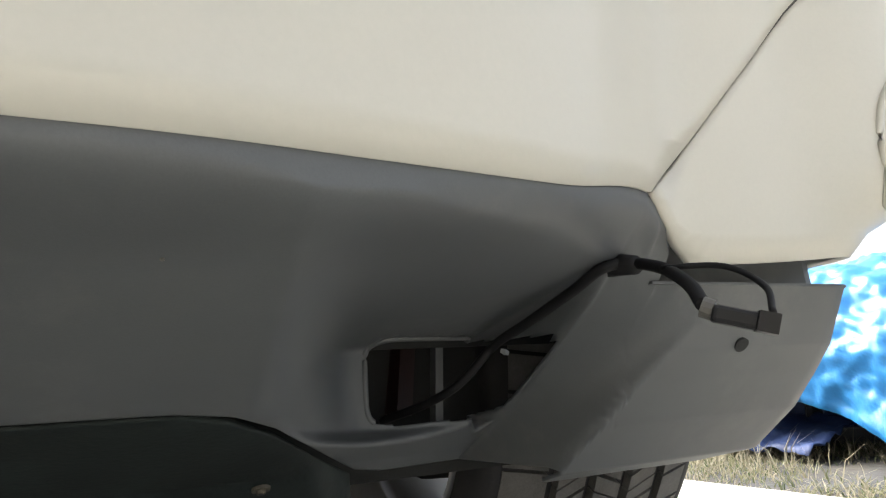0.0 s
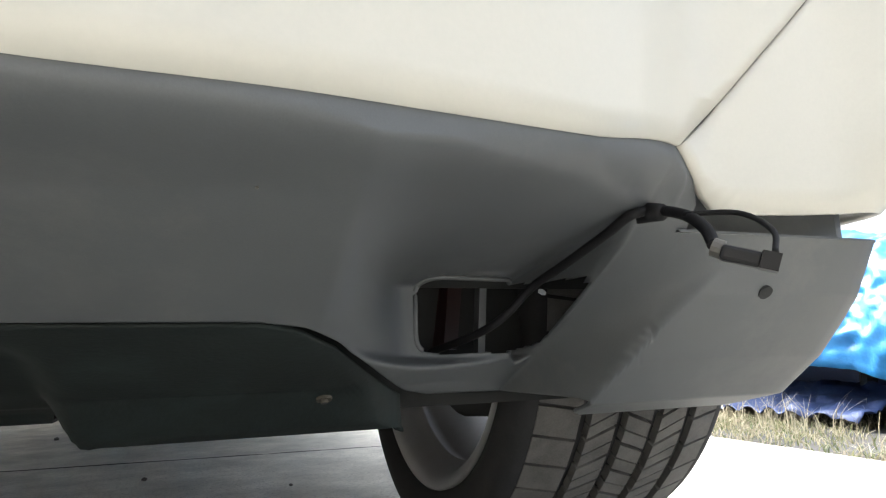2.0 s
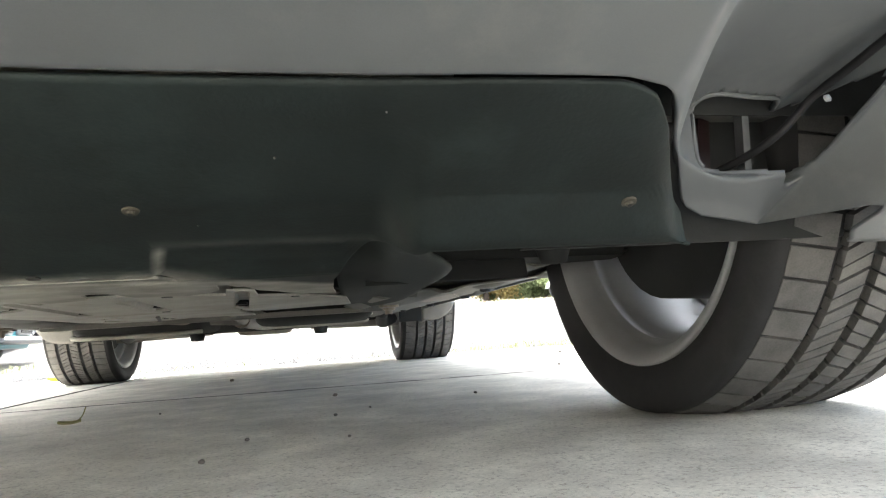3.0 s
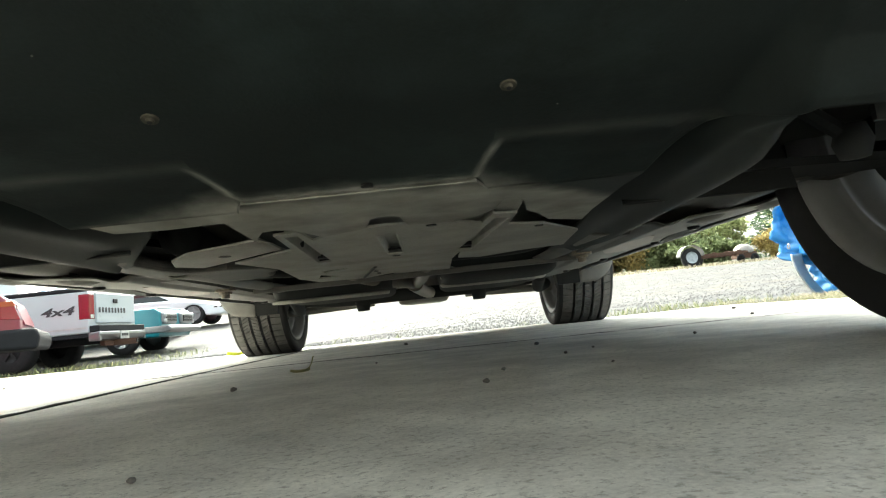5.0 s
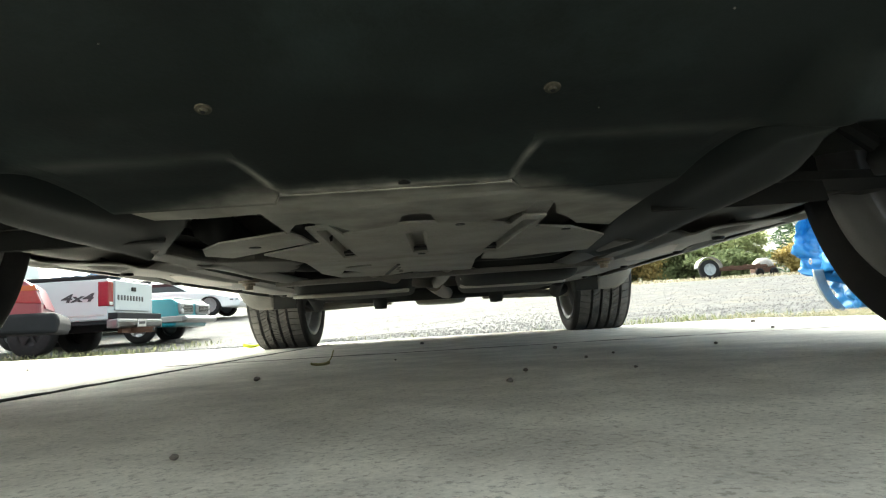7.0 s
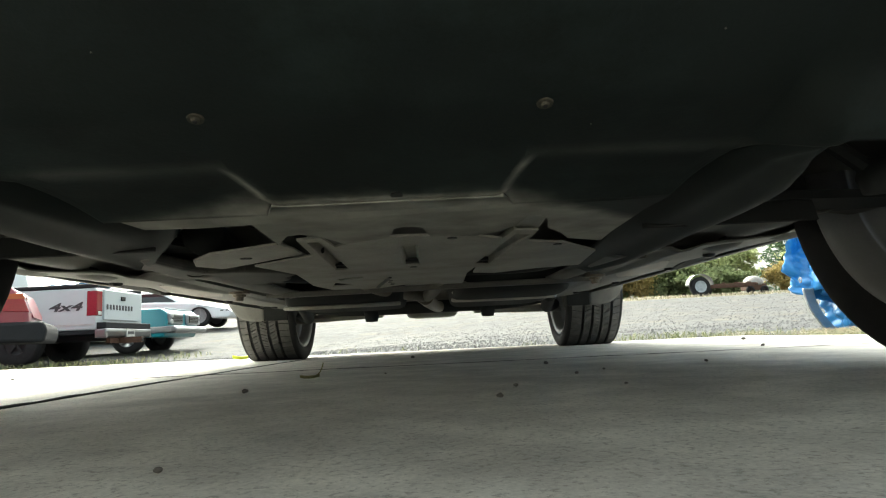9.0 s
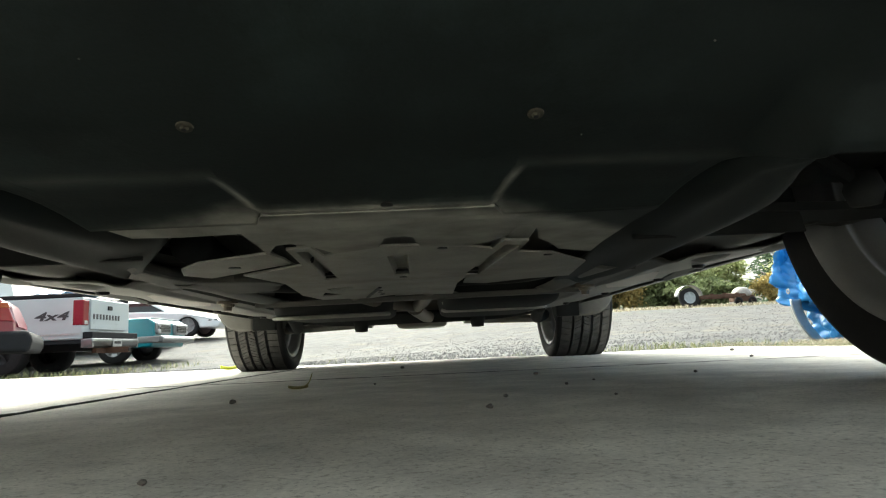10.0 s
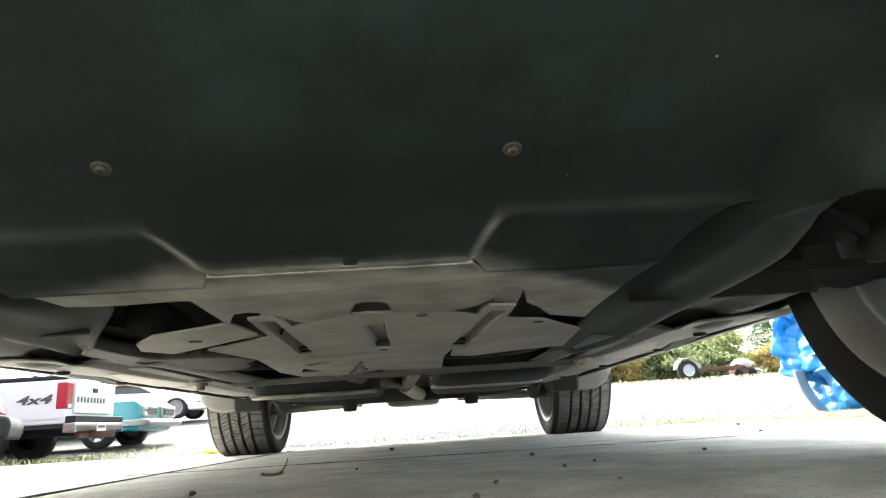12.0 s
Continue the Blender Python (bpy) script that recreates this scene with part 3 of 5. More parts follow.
GAP = 0.05
for side in (1, -1):
    ob = part("front_bumper", sheet(60, 24, lambda u, v: body_place(plan_at((seam_s(v) - GAP) * u), v, side)), WHITE, car, "cream painted upper bumper", smooth=True)
    solid(ob, 0.006, 1 if side < 0 else -1)
    ob = part("bumper_corner", sheet(30, 24, lambda u, v: body_place(plan_at(seam_s(v) + GAP + (52 - seam_s(v) - GAP) * u), v, side)), WHITE, car, "cream painted bumper corner", smooth=True)
    solid(ob, 0.006, 1 if side < 0 else -1)
    part("seam_backing", sheet(4, 12, lambda u, v: body_place(plan_at(seam_s(v) + 1.2 * (u - 0.5)), v * 0.98 + 0.01, side) * 0.9945 + Vector((0, 0, 0.003))), UNDER, car)
    n = len(PLAN) - 1 - 52
    ob = part("body_side", sheet(n, 20, lambda u, v: body_place(PLAN[52 + round(u * n)], v, side)), WHITE, car, "cream painted body side", smooth=True)
    solid(ob, 0.004, 1 if side < 0 else -1)
    # oval lamp recess in the corner
    def lamp_place(u, v, out=0.003):
        a, r = 2 * math.pi * u, v
        z = 0.458 + 0.055 * r * math.sin(a) + 0.008 * r * math.cos(a)
        p = plan_at(46.45 + 0.95 * r * math.cos(a))
        q = body_place(p, (z - top_edge(p.x)[1]) / (waist(p.y) - top_edge(p.x)[1]), side)
        d = Vector((q.x, q.y - 0.2, 0)).normalized()
        return q + d * (out - 0.022 * (1 - r ** 4))
    lens = sheet(40, 6, lamp_place)
    part("lamp_recess", lens, GREYMETAL, car, "pale grey oval lamp recess", smooth=True)
    part("lamp_rim", tube([lamp_place(k / 40, 1.0, 0.001) for k in range(41)], 0.003, 8), WHITE, car, smooth=True)
    # dark cladding along the sill
    ob = part("sill_cladding", sheet(40, 6, lambda u, v: Vector((side * (1.002 - 0.20 * v ** 3), 0.44 + 1.83 * u, 0.335 - 0.085 * v))), CLAD, car, "dark grey plastic sill", smooth=True)
    solid(ob, 0.004, 0)
ob = part("rear_cladding", sheet(30, 6, lambda u, v: Vector(((u - 0.5) * 1.86, 3.54 - 0.1 * abs(2 * u - 1) ** 3 - 0.2 * v ** 2, 0.335 - 0.05 * v))), CLAD, car, "dark grey rear apron", smooth=True)
solid(ob, 0.004, 0)

TOP = [(-0.78, 0.72, 0.80), (-0.4, 0.88, 0.94), (0.1, 0.90, 1.02), (0.75, 0.88, 1.06), (1.4, 0.70, 1.56), (2.0, 0.70, 1.63), (2.9, 0.68, 1.58), (3.3, 0.78, 1.15), (3.5, 0.80, 1.04)]


def top_place(u, v):
    y = TOP[0][0] + (TOP[-1][0] - TOP[0][0]) * v
    w, z = line(y, [(r[0], r[1]) for r in TOP]), line(y, [(r[0], r[2]) for r in TOP])
    s = (u - 0.5) * 2
    e = abs(s) ** 2.5
    return Vector((s * (w + (0.95 - w) * 0.95 * e), y, z - (z - waist(y) + 0.01) * abs(s) ** 6))


solid(part("roof", sheet(30, 60, top_place), WHITE, car, "cream painted bonnet and roof", smooth=True), 0.004)
pane = part("windscreen", sheet(10, 8, lambda u, v: top_place(0.14 + 0.72 * u, (0.82 + 0.5 * v + 0.78) / 4.28) + Vector((0, -0.006, 0.006))), GLASS, car, "dark windscreen glass", smooth=True)
solid(pane, 0.004)

# wheel housings
for side in (1, -1):
    for yc in (0.0, WHEELBASE):
        solid(part("wheel_liner", sheet(28, 6, lambda u, v: Vector((side * (0.56 + 0.435 * v), yc - 0.432 * math.cos(math.pi * u), 0.32 + 0.432 * math.sin(math.pi * u)))), LINER, car, "black felt wheel arch liner", smooth=True), 0.003, 0)
        inner = bmesh.new()
        inner.faces.new([inner.verts.new((side * 0.56, yc - 0.432 * math.cos(math.pi * k / 16), 0.32 + 0.432 * math.sin(math.pi * k / 16))) for k in range(17)])
        solid(part("liner_wall", inner, LINER, car), 0.003, 0)


# ---- wheels ----
def tread_blocks():
    """Ribs of the tread cut into slanted blocks, each with a fine sipe."""
    bm = bmesh.new()
    n = 58
    ribs = [(-0.120, -0.070, 0.006, 1), (-0.056, -0.022, -0.018, 0), (-0.008, 0.026, 0.014, 0), (0.040, 0.074, -0.018, 0), (0.088, 0.126, -0.006, 1)]
    for ri, (a, b, skew, shoulder) in enumerate(ribs):
        for k in range(n):
            t0 = 2 * math.pi * k / n
            width = 2 * math.pi / n
            for f0, f1 in ((0.0, 0.44), (0.50, 0.88)) if not shoulder else ((0.0, 0.90),):
                vs = []
                for r in (TYRE_R - 0.012, TYRE_R):
                    for x, f in ((a, f0), (b, f0), (b, f1), (a, f1)):
                        tt = t0 + f * width + skew * ((x - a) / (b - a)) / TYRE_R + 0.02 * ri
                        rr = r - (0.005 if abs(x) > 0.11 else 0.0) - 0.25 * x * x
                        vs.append(bm.verts.new((x, rr * math.cos(tt), rr * math.sin(tt))))
                for q in ((4, 5, 6, 7), (0, 1, 5, 4), (1, 2, 6, 5), (2, 3, 7, 6), (3, 0, 4, 7)):
                    bm.faces.new([vs[i] for i in q])
    bmesh.ops.recalc_face_normals(bm, faces=bm.faces)
    return bm


def build_wheel():
    R, Q = TYRE_R, RIM_R
    w = part("wheel", revolve([(-0.1253, Q - 0.020), (-0.1357, Q - 0.004), (-0.1346, Q + 0.001), (-0.1264, Q), (-0.1160, Q - 0.012), (-0.1044, Q - 0.022), (-0.0638, Q - 0.027), (-0.0522, Q - 0.036), (0.0580, Q - 0.038), (0.0928, Q - 0.022),
                               (0.1230, Q - 0.006), (0.1299, Q), (0.1369, Q - 0.003), (0.1276, Q - 0.020), (0.0812, Q - 0.030), (0.0580, Q - 0.044), (-0.0522, Q - 0.042), (-0.0638, Q - 0.033), (-0.078, Q - 0.0315), (-0.080, Q - 0.0365), (-0.086, Q - 0.0365), (-0.088, Q - 0.030), (-0.1021, Q - 0.028), (-0.1253, Q - 0.020)], 80), RIM, car, "silver alloy wheel", smooth=True)
    part("tyre", revolve([(-0.1206, Q - 0.010), (-0.1311, Q + 0.002), (-0.1404, Q + 0.018), (-0.1444, Q + 0.030), (-0.1440, R - 0.034), (-0.1415, R - 0.020), (-0.1360, R - 0.012), (-0.1270, R - 0.0095), (-0.0696, R - 0.0115), (0, R - 0.0105), (0.0696, R - 0.0115),
                          (0.1270, R - 0.0095), (0.1360, R - 0.012), (0.1415, R - 0.020), (0.1440, R - 0.034), (0.1444, Q + 0.030), (0.1404, Q + 0.018), (0.1311, Q + 0.002), (0.1206, Q - 0.010)], 96), RUBBER, w, "black tyre with a worn sidewall", smooth=True)
    part("tread", tread_blocks(), TREAD, w, "dusty worn tread blocks")
    sp = bmesh.new()
    for k in range(5):
        m = Matrix.Rotation(2 * math.pi * k / 5, 4, 'X')
        for q in (-0.032, 0.032):
            box(sp, (0.022, 0.036, Q - 0.07), m @ pose(0.112, q, (Q - 0.02) / 2 + 0.025, 0, 0, 0))
    part("spokes", sp, RIM, w)
    part("hub", revolve([(-0.02, 0.001), (-0.02, 0.07), (0.075, 0.07), (0.08, 0.06), (0.08, 0.001)], 32), RIM, w)
    part("brake_disc", revolve([(-0.040, 0.05), (-0.040, 0.165), (-0.015, 0.165), (-0.015, 0.05), (-0.040, 0.05)], 48), STEEL, w, "dull steel brake disc")
    part("dust_shield", revolve([(-0.075, 0.03), (-0.070, 0.19), (0.02, 0.195), (0.02, 0.03)], 40), LINER, w, "dark brake dust shield", smooth=True)
    return w


first_wheel = build_wheel()
first_wheel.matrix_basis = pose(TRACK / 2, FRONT_AXLE, AXLE_HEIGHT)
for wx, wy in ((-TRACK / 2, FRONT_AXLE), (REAR_TRACK / 2 + 0.014, WHEELBASE), (-REAR_TRACK / 2 + 0.014, WHEELBASE)):
    copy_thing(first_wheel, pose(wx, wy, AXLE_HEIGHT - (0.013 if wy > 1 else 0), 25 * wy + 11, 0, 180 if wx < 0 else 0))


# ---- underbody ----
def plate(outline, z, thick, holes=(), slope=None):
    """A flat panel of any outline, with holes; slope(x, y) adds to its height."""
    from mathutils.geometry import tessellate_polygon
    loops = [[Vector((x, y, 0)) for x, y in outline]] + [[Vector((x, y, 0)) for x, y in h] for h in holes]
    tris = tessellate_polygon(loops)
    flat = [p for l in loops for p in l]
    bm = bmesh.new()
    up = lambda p, dz: (p.x, p.y, z + dz + (slope(p.x, p.y) if slope else 0))
    lo = [bm.verts.new(up(p, 0)) for p in flat]
    hi = [bm.verts.new(up(p, thick)) for p in flat]
    for a, b, c in tris:
        bm.faces.new((lo[a], lo[b], lo[c]))
        bm.faces.new((hi[c], hi[b], hi[a]))
    k = 0
    for l in loops:
        n = len(l)
        for i in range(n):
            a, b = k + i, k + (i + 1) % n
            bm.faces.new((lo[a], lo[b], hi[b], hi[a]))
        k += n
    bmesh.ops.recalc_face_normals(bm, faces=bm.faces)
    return bm


def tray_z(x, y):
    ax = abs(x)
    mid, inner, flank = line(y, MIDDLE), line(y, INNER), line(y, FLANK)
    xb = line(y, [(-0.46, 0.150), (-0.30, 0.112)]) - (0.006 if x < 0 else 0.0)
    z = mid + (inner - mid) * step(xb - 0.006, xb + 0.014, ax)
    wide = step(0.02, 0.44, ax)
    sharp = step(0.306, 0.338, ax)
    return z + (flank - z) * (wide + (sharp - wide) * step(-0.60, -0.53, y))


TX = sorted([-0.572 + 0.0055 * k for k in range(209)] + [-0.284, 0.284])


def tray_place(x, v):
    ax = abs(x)
    zs = seam_z(ax) - 0.0015 - 0.0025 * step(0.45, 0.475, ax) * step(0.60, 0.57, ax)
    ys = front_y(ax, zs) + 0.002
    end = line(ax + (0.006 if -0.2 < x < 0 else 0.0), [(0.113, -0.300), (0.126, -0.262), (0.284, -0.262), (0.292, -0.30), (0.301, -0.335), (0.310, -0.366), (0.322, -0.402), (0.333, -0.437), (0.345, -0.452)])
    y = ys + (end - ys) * v
    z = tray_z(x, y) + (zs - tray_z(x, ys)) * (1 - v) ** 4
    return Vector((x, y, min(z, zs)))


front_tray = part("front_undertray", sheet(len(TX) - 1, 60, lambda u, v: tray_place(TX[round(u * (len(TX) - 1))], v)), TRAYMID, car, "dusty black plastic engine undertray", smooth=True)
solid(front_tray, 0.003, 1)
for side in (1, -1):
    # rounded liner behind the flap, which narrows to a long tongue further back
    inner = [(0.338, -0.434), (0.325, -0.408), (0.313, -0.373), (0.304, -0.342), (0.296, -0.306), (0.287, -0.262), (0.284, -0.20), (0.288, -0.09), (0.294, 0.0), (0.302, 0.10), (0.315, 0.32), (0.33, 0.52)]
    outer = [(0.345, -0.428), (0.353, -0.405), (0.363, -0.375), (0.376, -0.345), (0.392, -0.30), (0.408, -0.25), (0.420, -0.17), (0.426, -0.08), (0.428, 0.03), (0.436, 0.20), (0.440, 0.42), (0.40, 0.56)]
    high = [0.209, 0.232, 0.243, 0.247, 0.244, 0.236, 0.230, 0.226, 0.218, 0.212, 0.211, 0.212]
    if side < 0:
        inner[5:] = [(0.284, -0.25), (0.270, -0.205), (0.257, -0.14), (0.30, -0.06), (0.353, 0.026), (0.382, 0.081), (0.405, 0.11)]
        outer[9:] = [(0.430, 0.09), (0.430, 0.11), (0.428, 0.125)]
    ic = curve_points([(x, y, z) for (x, y), z in zip(inner, high)], 5)
    oc = curve_points([(x, y, 0.2065) for x, y in outer], 5)

    def pod_place(u, v):
        a, b = ic[round(u * (len(ic) - 1))], oc[round(u * (len(oc) - 1))]
        p = a.lerp(b, v)
        p.z = a.z + (b.z - a.z) * step(0.03, 0.5, v) + 0.009 * math.sin(math.pi * v) ** 2 * step(0.0, 0.25, u) + 0.004 * step(0.90, 1.0, v)
        return Vector((side * p.x, p.y, p.z))
    pod = part("liner_pod", sheet(len(ic) - 1, 18, pod_place), TRAY, car, "rounded black liner panel", smooth=True)
    solid(pod, 0.003, 1 if side > 0 else -1)
    part("liner_end", boxed((0.24, 0.004, 0.12), side * 0.45, -0.02, 0.265, -20), LINER, car)
    # bolts with washers in shallow seats
    for bx, by in ((0.1295 if side > 0 else 0.1215, -0.452), (0.500, -0.488)):
        z = tray_z(bx, by)
        tilt = 17 if bx < 0.3 else 24
        bo = part("bolt", revolve([(-0.003, 0.0001), (-0.003, 0.0035), (-0.0005, 0.004), (-0.0005, 0.0075), (0.002, 0.008), (0.002, 0.0001)], 20, 'Z'), BOLT, car, "worn dusty bolt with washer")
        bo.matrix_basis = pose(side * bx, by - 0.0005, z - 0.0008, -tilt, 0, 0) @ Matrix.Diagonal((0.78, 0.78, 0.8, 1))
        part("socket", revolve([(-0.0034, 0.0001), (-0.0034, 0.0022), (-0.0028, 0.0024), (-0.0028, 0.0001)], 12, 'Z'), DARK, bo, "dark hole in the bolt")
part("drain_hole", revolve([(0, 0.0001), (0, 0.006), (0.001, 0.006), (0.001, 0.0001)], 12, 'Z'), DARK, car).matrix_basis = pose(0.012, -0.308, 0.2095, -11)

for fx, fy, fz, fr in ((0.234, -0.517, None, 0.0016), (0.302, -0.575, None, 0.0014), (0.432, 0.0, 0.330, 0.0017), (0.06, -0.60, None, 0.0012), (-0.16, -0.52, None, 0.0013), (-0.28, -0.50, None, 0.0012), (0.17, -0.42, None, 0.0012)):
    fleck = bmesh.new()
    bmesh.ops.create_icosphere(fleck, subdivisions=1, radius=fr * 0.6)
    part("mud_fleck", fleck, UNDER, car, "pale fleck of dried mud").location = bumper_place(fx, fz) if fz else (fx, fy, tray_z(fx, fy) - 0.0005)

mid_tray = plate([(-0.284, -0.240), (-0.284, -0.262), (-0.120, -0.262), (-0.107, -0.300), (0.113, -0.300), (0.126, -0.262), (0.284, -0.262), (0.281, -0.20), (0.285, -0.05), (0.292, 0.04), (0.235, 0.0), (0.212, -0.06), (0.190, -0.10), (0.178, -0.165), (0.165, -0.195), (0.152, -0.195), (0.146, -0.13), (0.128, -0.088), (0.10, -0.066),
                  (0.042, -0.072), (0.036, -0.105), (0.033, -0.145), (0.024, -0.156), (0.008, -0.156), (-0.002, -0.145), (-0.008, -0.105), (-0.016, -0.078), (-0.075, -0.045), (-0.086, -0.085), (-0.098, -0.122), (-0.115, -0.136), (-0.132, -0.130), (-0.148, -0.09), (-0.158, -0.055),
                  (-0.150, -0.215), (-0.213, -0.209), (-0.270, -0.203)], 0.2055, 0.003, slope=lambda x, y: 0.3 * max(0, -x - 0.262))
part("middle_undertray", mid_tray, TRAYMID, car, "scalloped undertray, greyed by dust and painted bounce light")


groove_l = [(-0.122, -0.062), (-0.104, -0.062), (-0.109, 0.250), (-0.135, 0.256)]
groove_m = [(-0.009, 0.008), (0.023, 0.002), (0.020, 0.241), (-0.009, 0.240)]
groove_r = [(0.155, -0.050), (0.176, -0.042), (0.144, 0.282), (0.117, 0.268)]


def tray_slope(x, y):
    return -0.010 * y + 0.022 * max(0.0, y - 0.30)


def channel_mesh(g):
    """A pressed channel: sloping walls up to a narrower roof, open towards the front."""
    ch = bmesh.new()
    lo = [ch.verts.new((x, y, 0.2075 + tray_slope(x, y))) for x, y in g]
    c = Vector((sum(p[0] for p in g) / 4, sum(p[1] for p in g) / 4, 0))
    hi = [ch.verts.new((c.x + (x - c.x) * 0.62, c.y + (y - c.y) * 0.97, 0.2215 + tray_slope(x, y))) for x, y in g]
    for i in range(4):
        j = (i + 1) % 4
        if i != 2:
            ch.faces.new((lo[i], lo[j], hi[j], hi[i]))
    ch.faces.new(hi)
    bmesh.ops.recalc_face_normals(ch, faces=ch.faces)
    return ch


rt = part("rear_undertray", plate([(-0.251, 0.153), (-0.138, 0.062), (-0.131, -0.082), (-0.098, -0.094), (-0.093, -0.012), (-0.060, -0.050), (-0.024, -0.072), (0.007, -0.077), (0.060, -0.067), (0.103, -0.048), (0.140, -0.018), (0.149, -0.083), (0.182, -0.074), (0.180, 0.018), (0.236, 0.044),
                                   (0.314, 0.160), (0.334, 0.380), (0.255, 0.409), (0.173, 0.480), (0.125, 0.445), (0.124, 0.300), (-0.213, 0.300)], 0.2065, 0.003, holes=[groove_l, groove_m, groove_r], slope=tray_slope),
          TRAYGREY, car, "grey dusty undertray panel with pressed channels")
for g in (groove_l, groove_m, groove_r):
    solid(part("channel", channel_mesh(g), TRAYGREY, rt), 0.0025, 0)
    end_ = [(g[3][0] + g[2][0]) / 2, (g[3][1] + g[2][1]) / 2 - 0.012]
    # black block draws the shade in the open end
    part("channel_shade", boxed((0.024, 0.022, 0.004), end_[0], end_[1], 0.2135 + tray_slope(*end_)), DARK, rt, "dark block in place of shade at the channel end")
part("rear_panel", plate([(-0.214, 0.302), (0.123, 0.302), (0.112, 0.441), (0.116, 0.765), (0.062, 0.758), (0.052, 0.722), (0.004, 0.742), (-0.028, 0.705), (-0.068, 0.752), (-0.10, 0.80), (-0.222, 0.778), (-0.240, 0.60), (-0.230, 0.492)], 0.2065, 0.003,
                         holes=[[(-0.163, 0.450), (-0.104, 0.412), (-0.106, 0.446), (-0.159, 0.490)], [(-0.180, 0.545), (-0.146, 0.640), (-0.203, 0.650)]], slope=tray_slope), TRAYGREY, rt, "bent rear part of the grey undertray")
part("panel_joint", boxed((0.007, 0.26, 0.003), -0.075, 0.58, 0.2045 + tray_slope(-0.07, 0.58), 0, 0, 11), DARK, rt)
for k in range(5):
    part("hole", revolve([(0, 0.0001), (0, 0.005), (0.001, 0.005), (0.001, 0.0001)], 10, 'Z'), DARK, rt).matrix_basis = pose(-0.060 + 0.004 * (k % 2), 0.50 + 0.04 * k, 0.2045 + tray_slope(0, 0.5 + 0.04 * k))
for sx, sy in ((0.006, 0.262), (0.070, -0.045), (0.232, 0.060)):
    part("hole", revolve([(0, 0.0001), (0, 0.007), (0.001, 0.007), (0.001, 0.0001)], 12, 'Z'), DARK, rt).matrix_basis = pose(sx, sy, 0.2055 + tray_slope(sx, sy))
# wing plate beside the opening, in front of a dark gap
wing = part("wing_plate", plate([(-0.335, 0.120), (-0.316, 0.059), (-0.271, 0.0), (-0.162, -0.057), (-0.150, -0.010), (-0.150, 0.040), (-0.256, 0.128), (-0.306, 0.165)], 0.2065, 0.003, slope=tray_slope), TRAYGREY, car, "grey dusty wing plate with a round hole")
part("hole", revolve([(0, 0.0001), (0, 0.009), (0.001, 0.009), (0.001, 0.0001)], 14, 'Z'), DARK, wing).matrix_basis = pose(-0.236, 0.055, 0.2055 - 0.0006)
# dark bar stands in for the shaded channel between wing and tray
rounded(part("notch_bar", boxed((0.030, 0.17, 0.012), -0.150, -0.005, 0.222, -4, 0, -9), LINER, car, "dark bar drawn for the shaded channel in the notch"), 0.003)
rounded(part("notch_bar", boxed((0.034, 0.13, 0.012), 0.168, -0.105, 0.219, 2, 0, -4), TRAYGREY, car, "dusty bracket leg in the notch"), 0.003)
for nx, ny in ((0.012, -0.118), (0.160, -0.140), (-0.108, -0.118)):
    part("notch_bolt", revolve([(-0.004, 0.0001), (-0.004, 0.006), (0.0, 0.007), (0.0, 0.011), (0.002, 0.011), (0.002, 0.0001)], 10, 'Z'), STEEL, car, "dull bolt in the notch").matrix_basis = pose(nx, ny, 0.226)
# black sheet added to put shade into the notches
part("notch_backing", boxed((0.46, 0.16, 0.004), 0.03, -0.12, 0.236), LINER, car, "added black sheet that keeps the notches dark")

def rail_mesh(x, y0, y1, z, w, h):
    """A shallow channel that hangs below the floor, with tapered sides and ends."""
    bm = boxed((w, y1 - y0, h), x, (y0 + y1) / 2, z + h / 2)
    for v in bm.verts:
        if v.co.z < z + h / 2:
            v.co.x = x + (v.co.x - x) * 0.7
            v.co.y += 0.03 if v.co.y < y0 + 0.01 else -0.03
    return bm


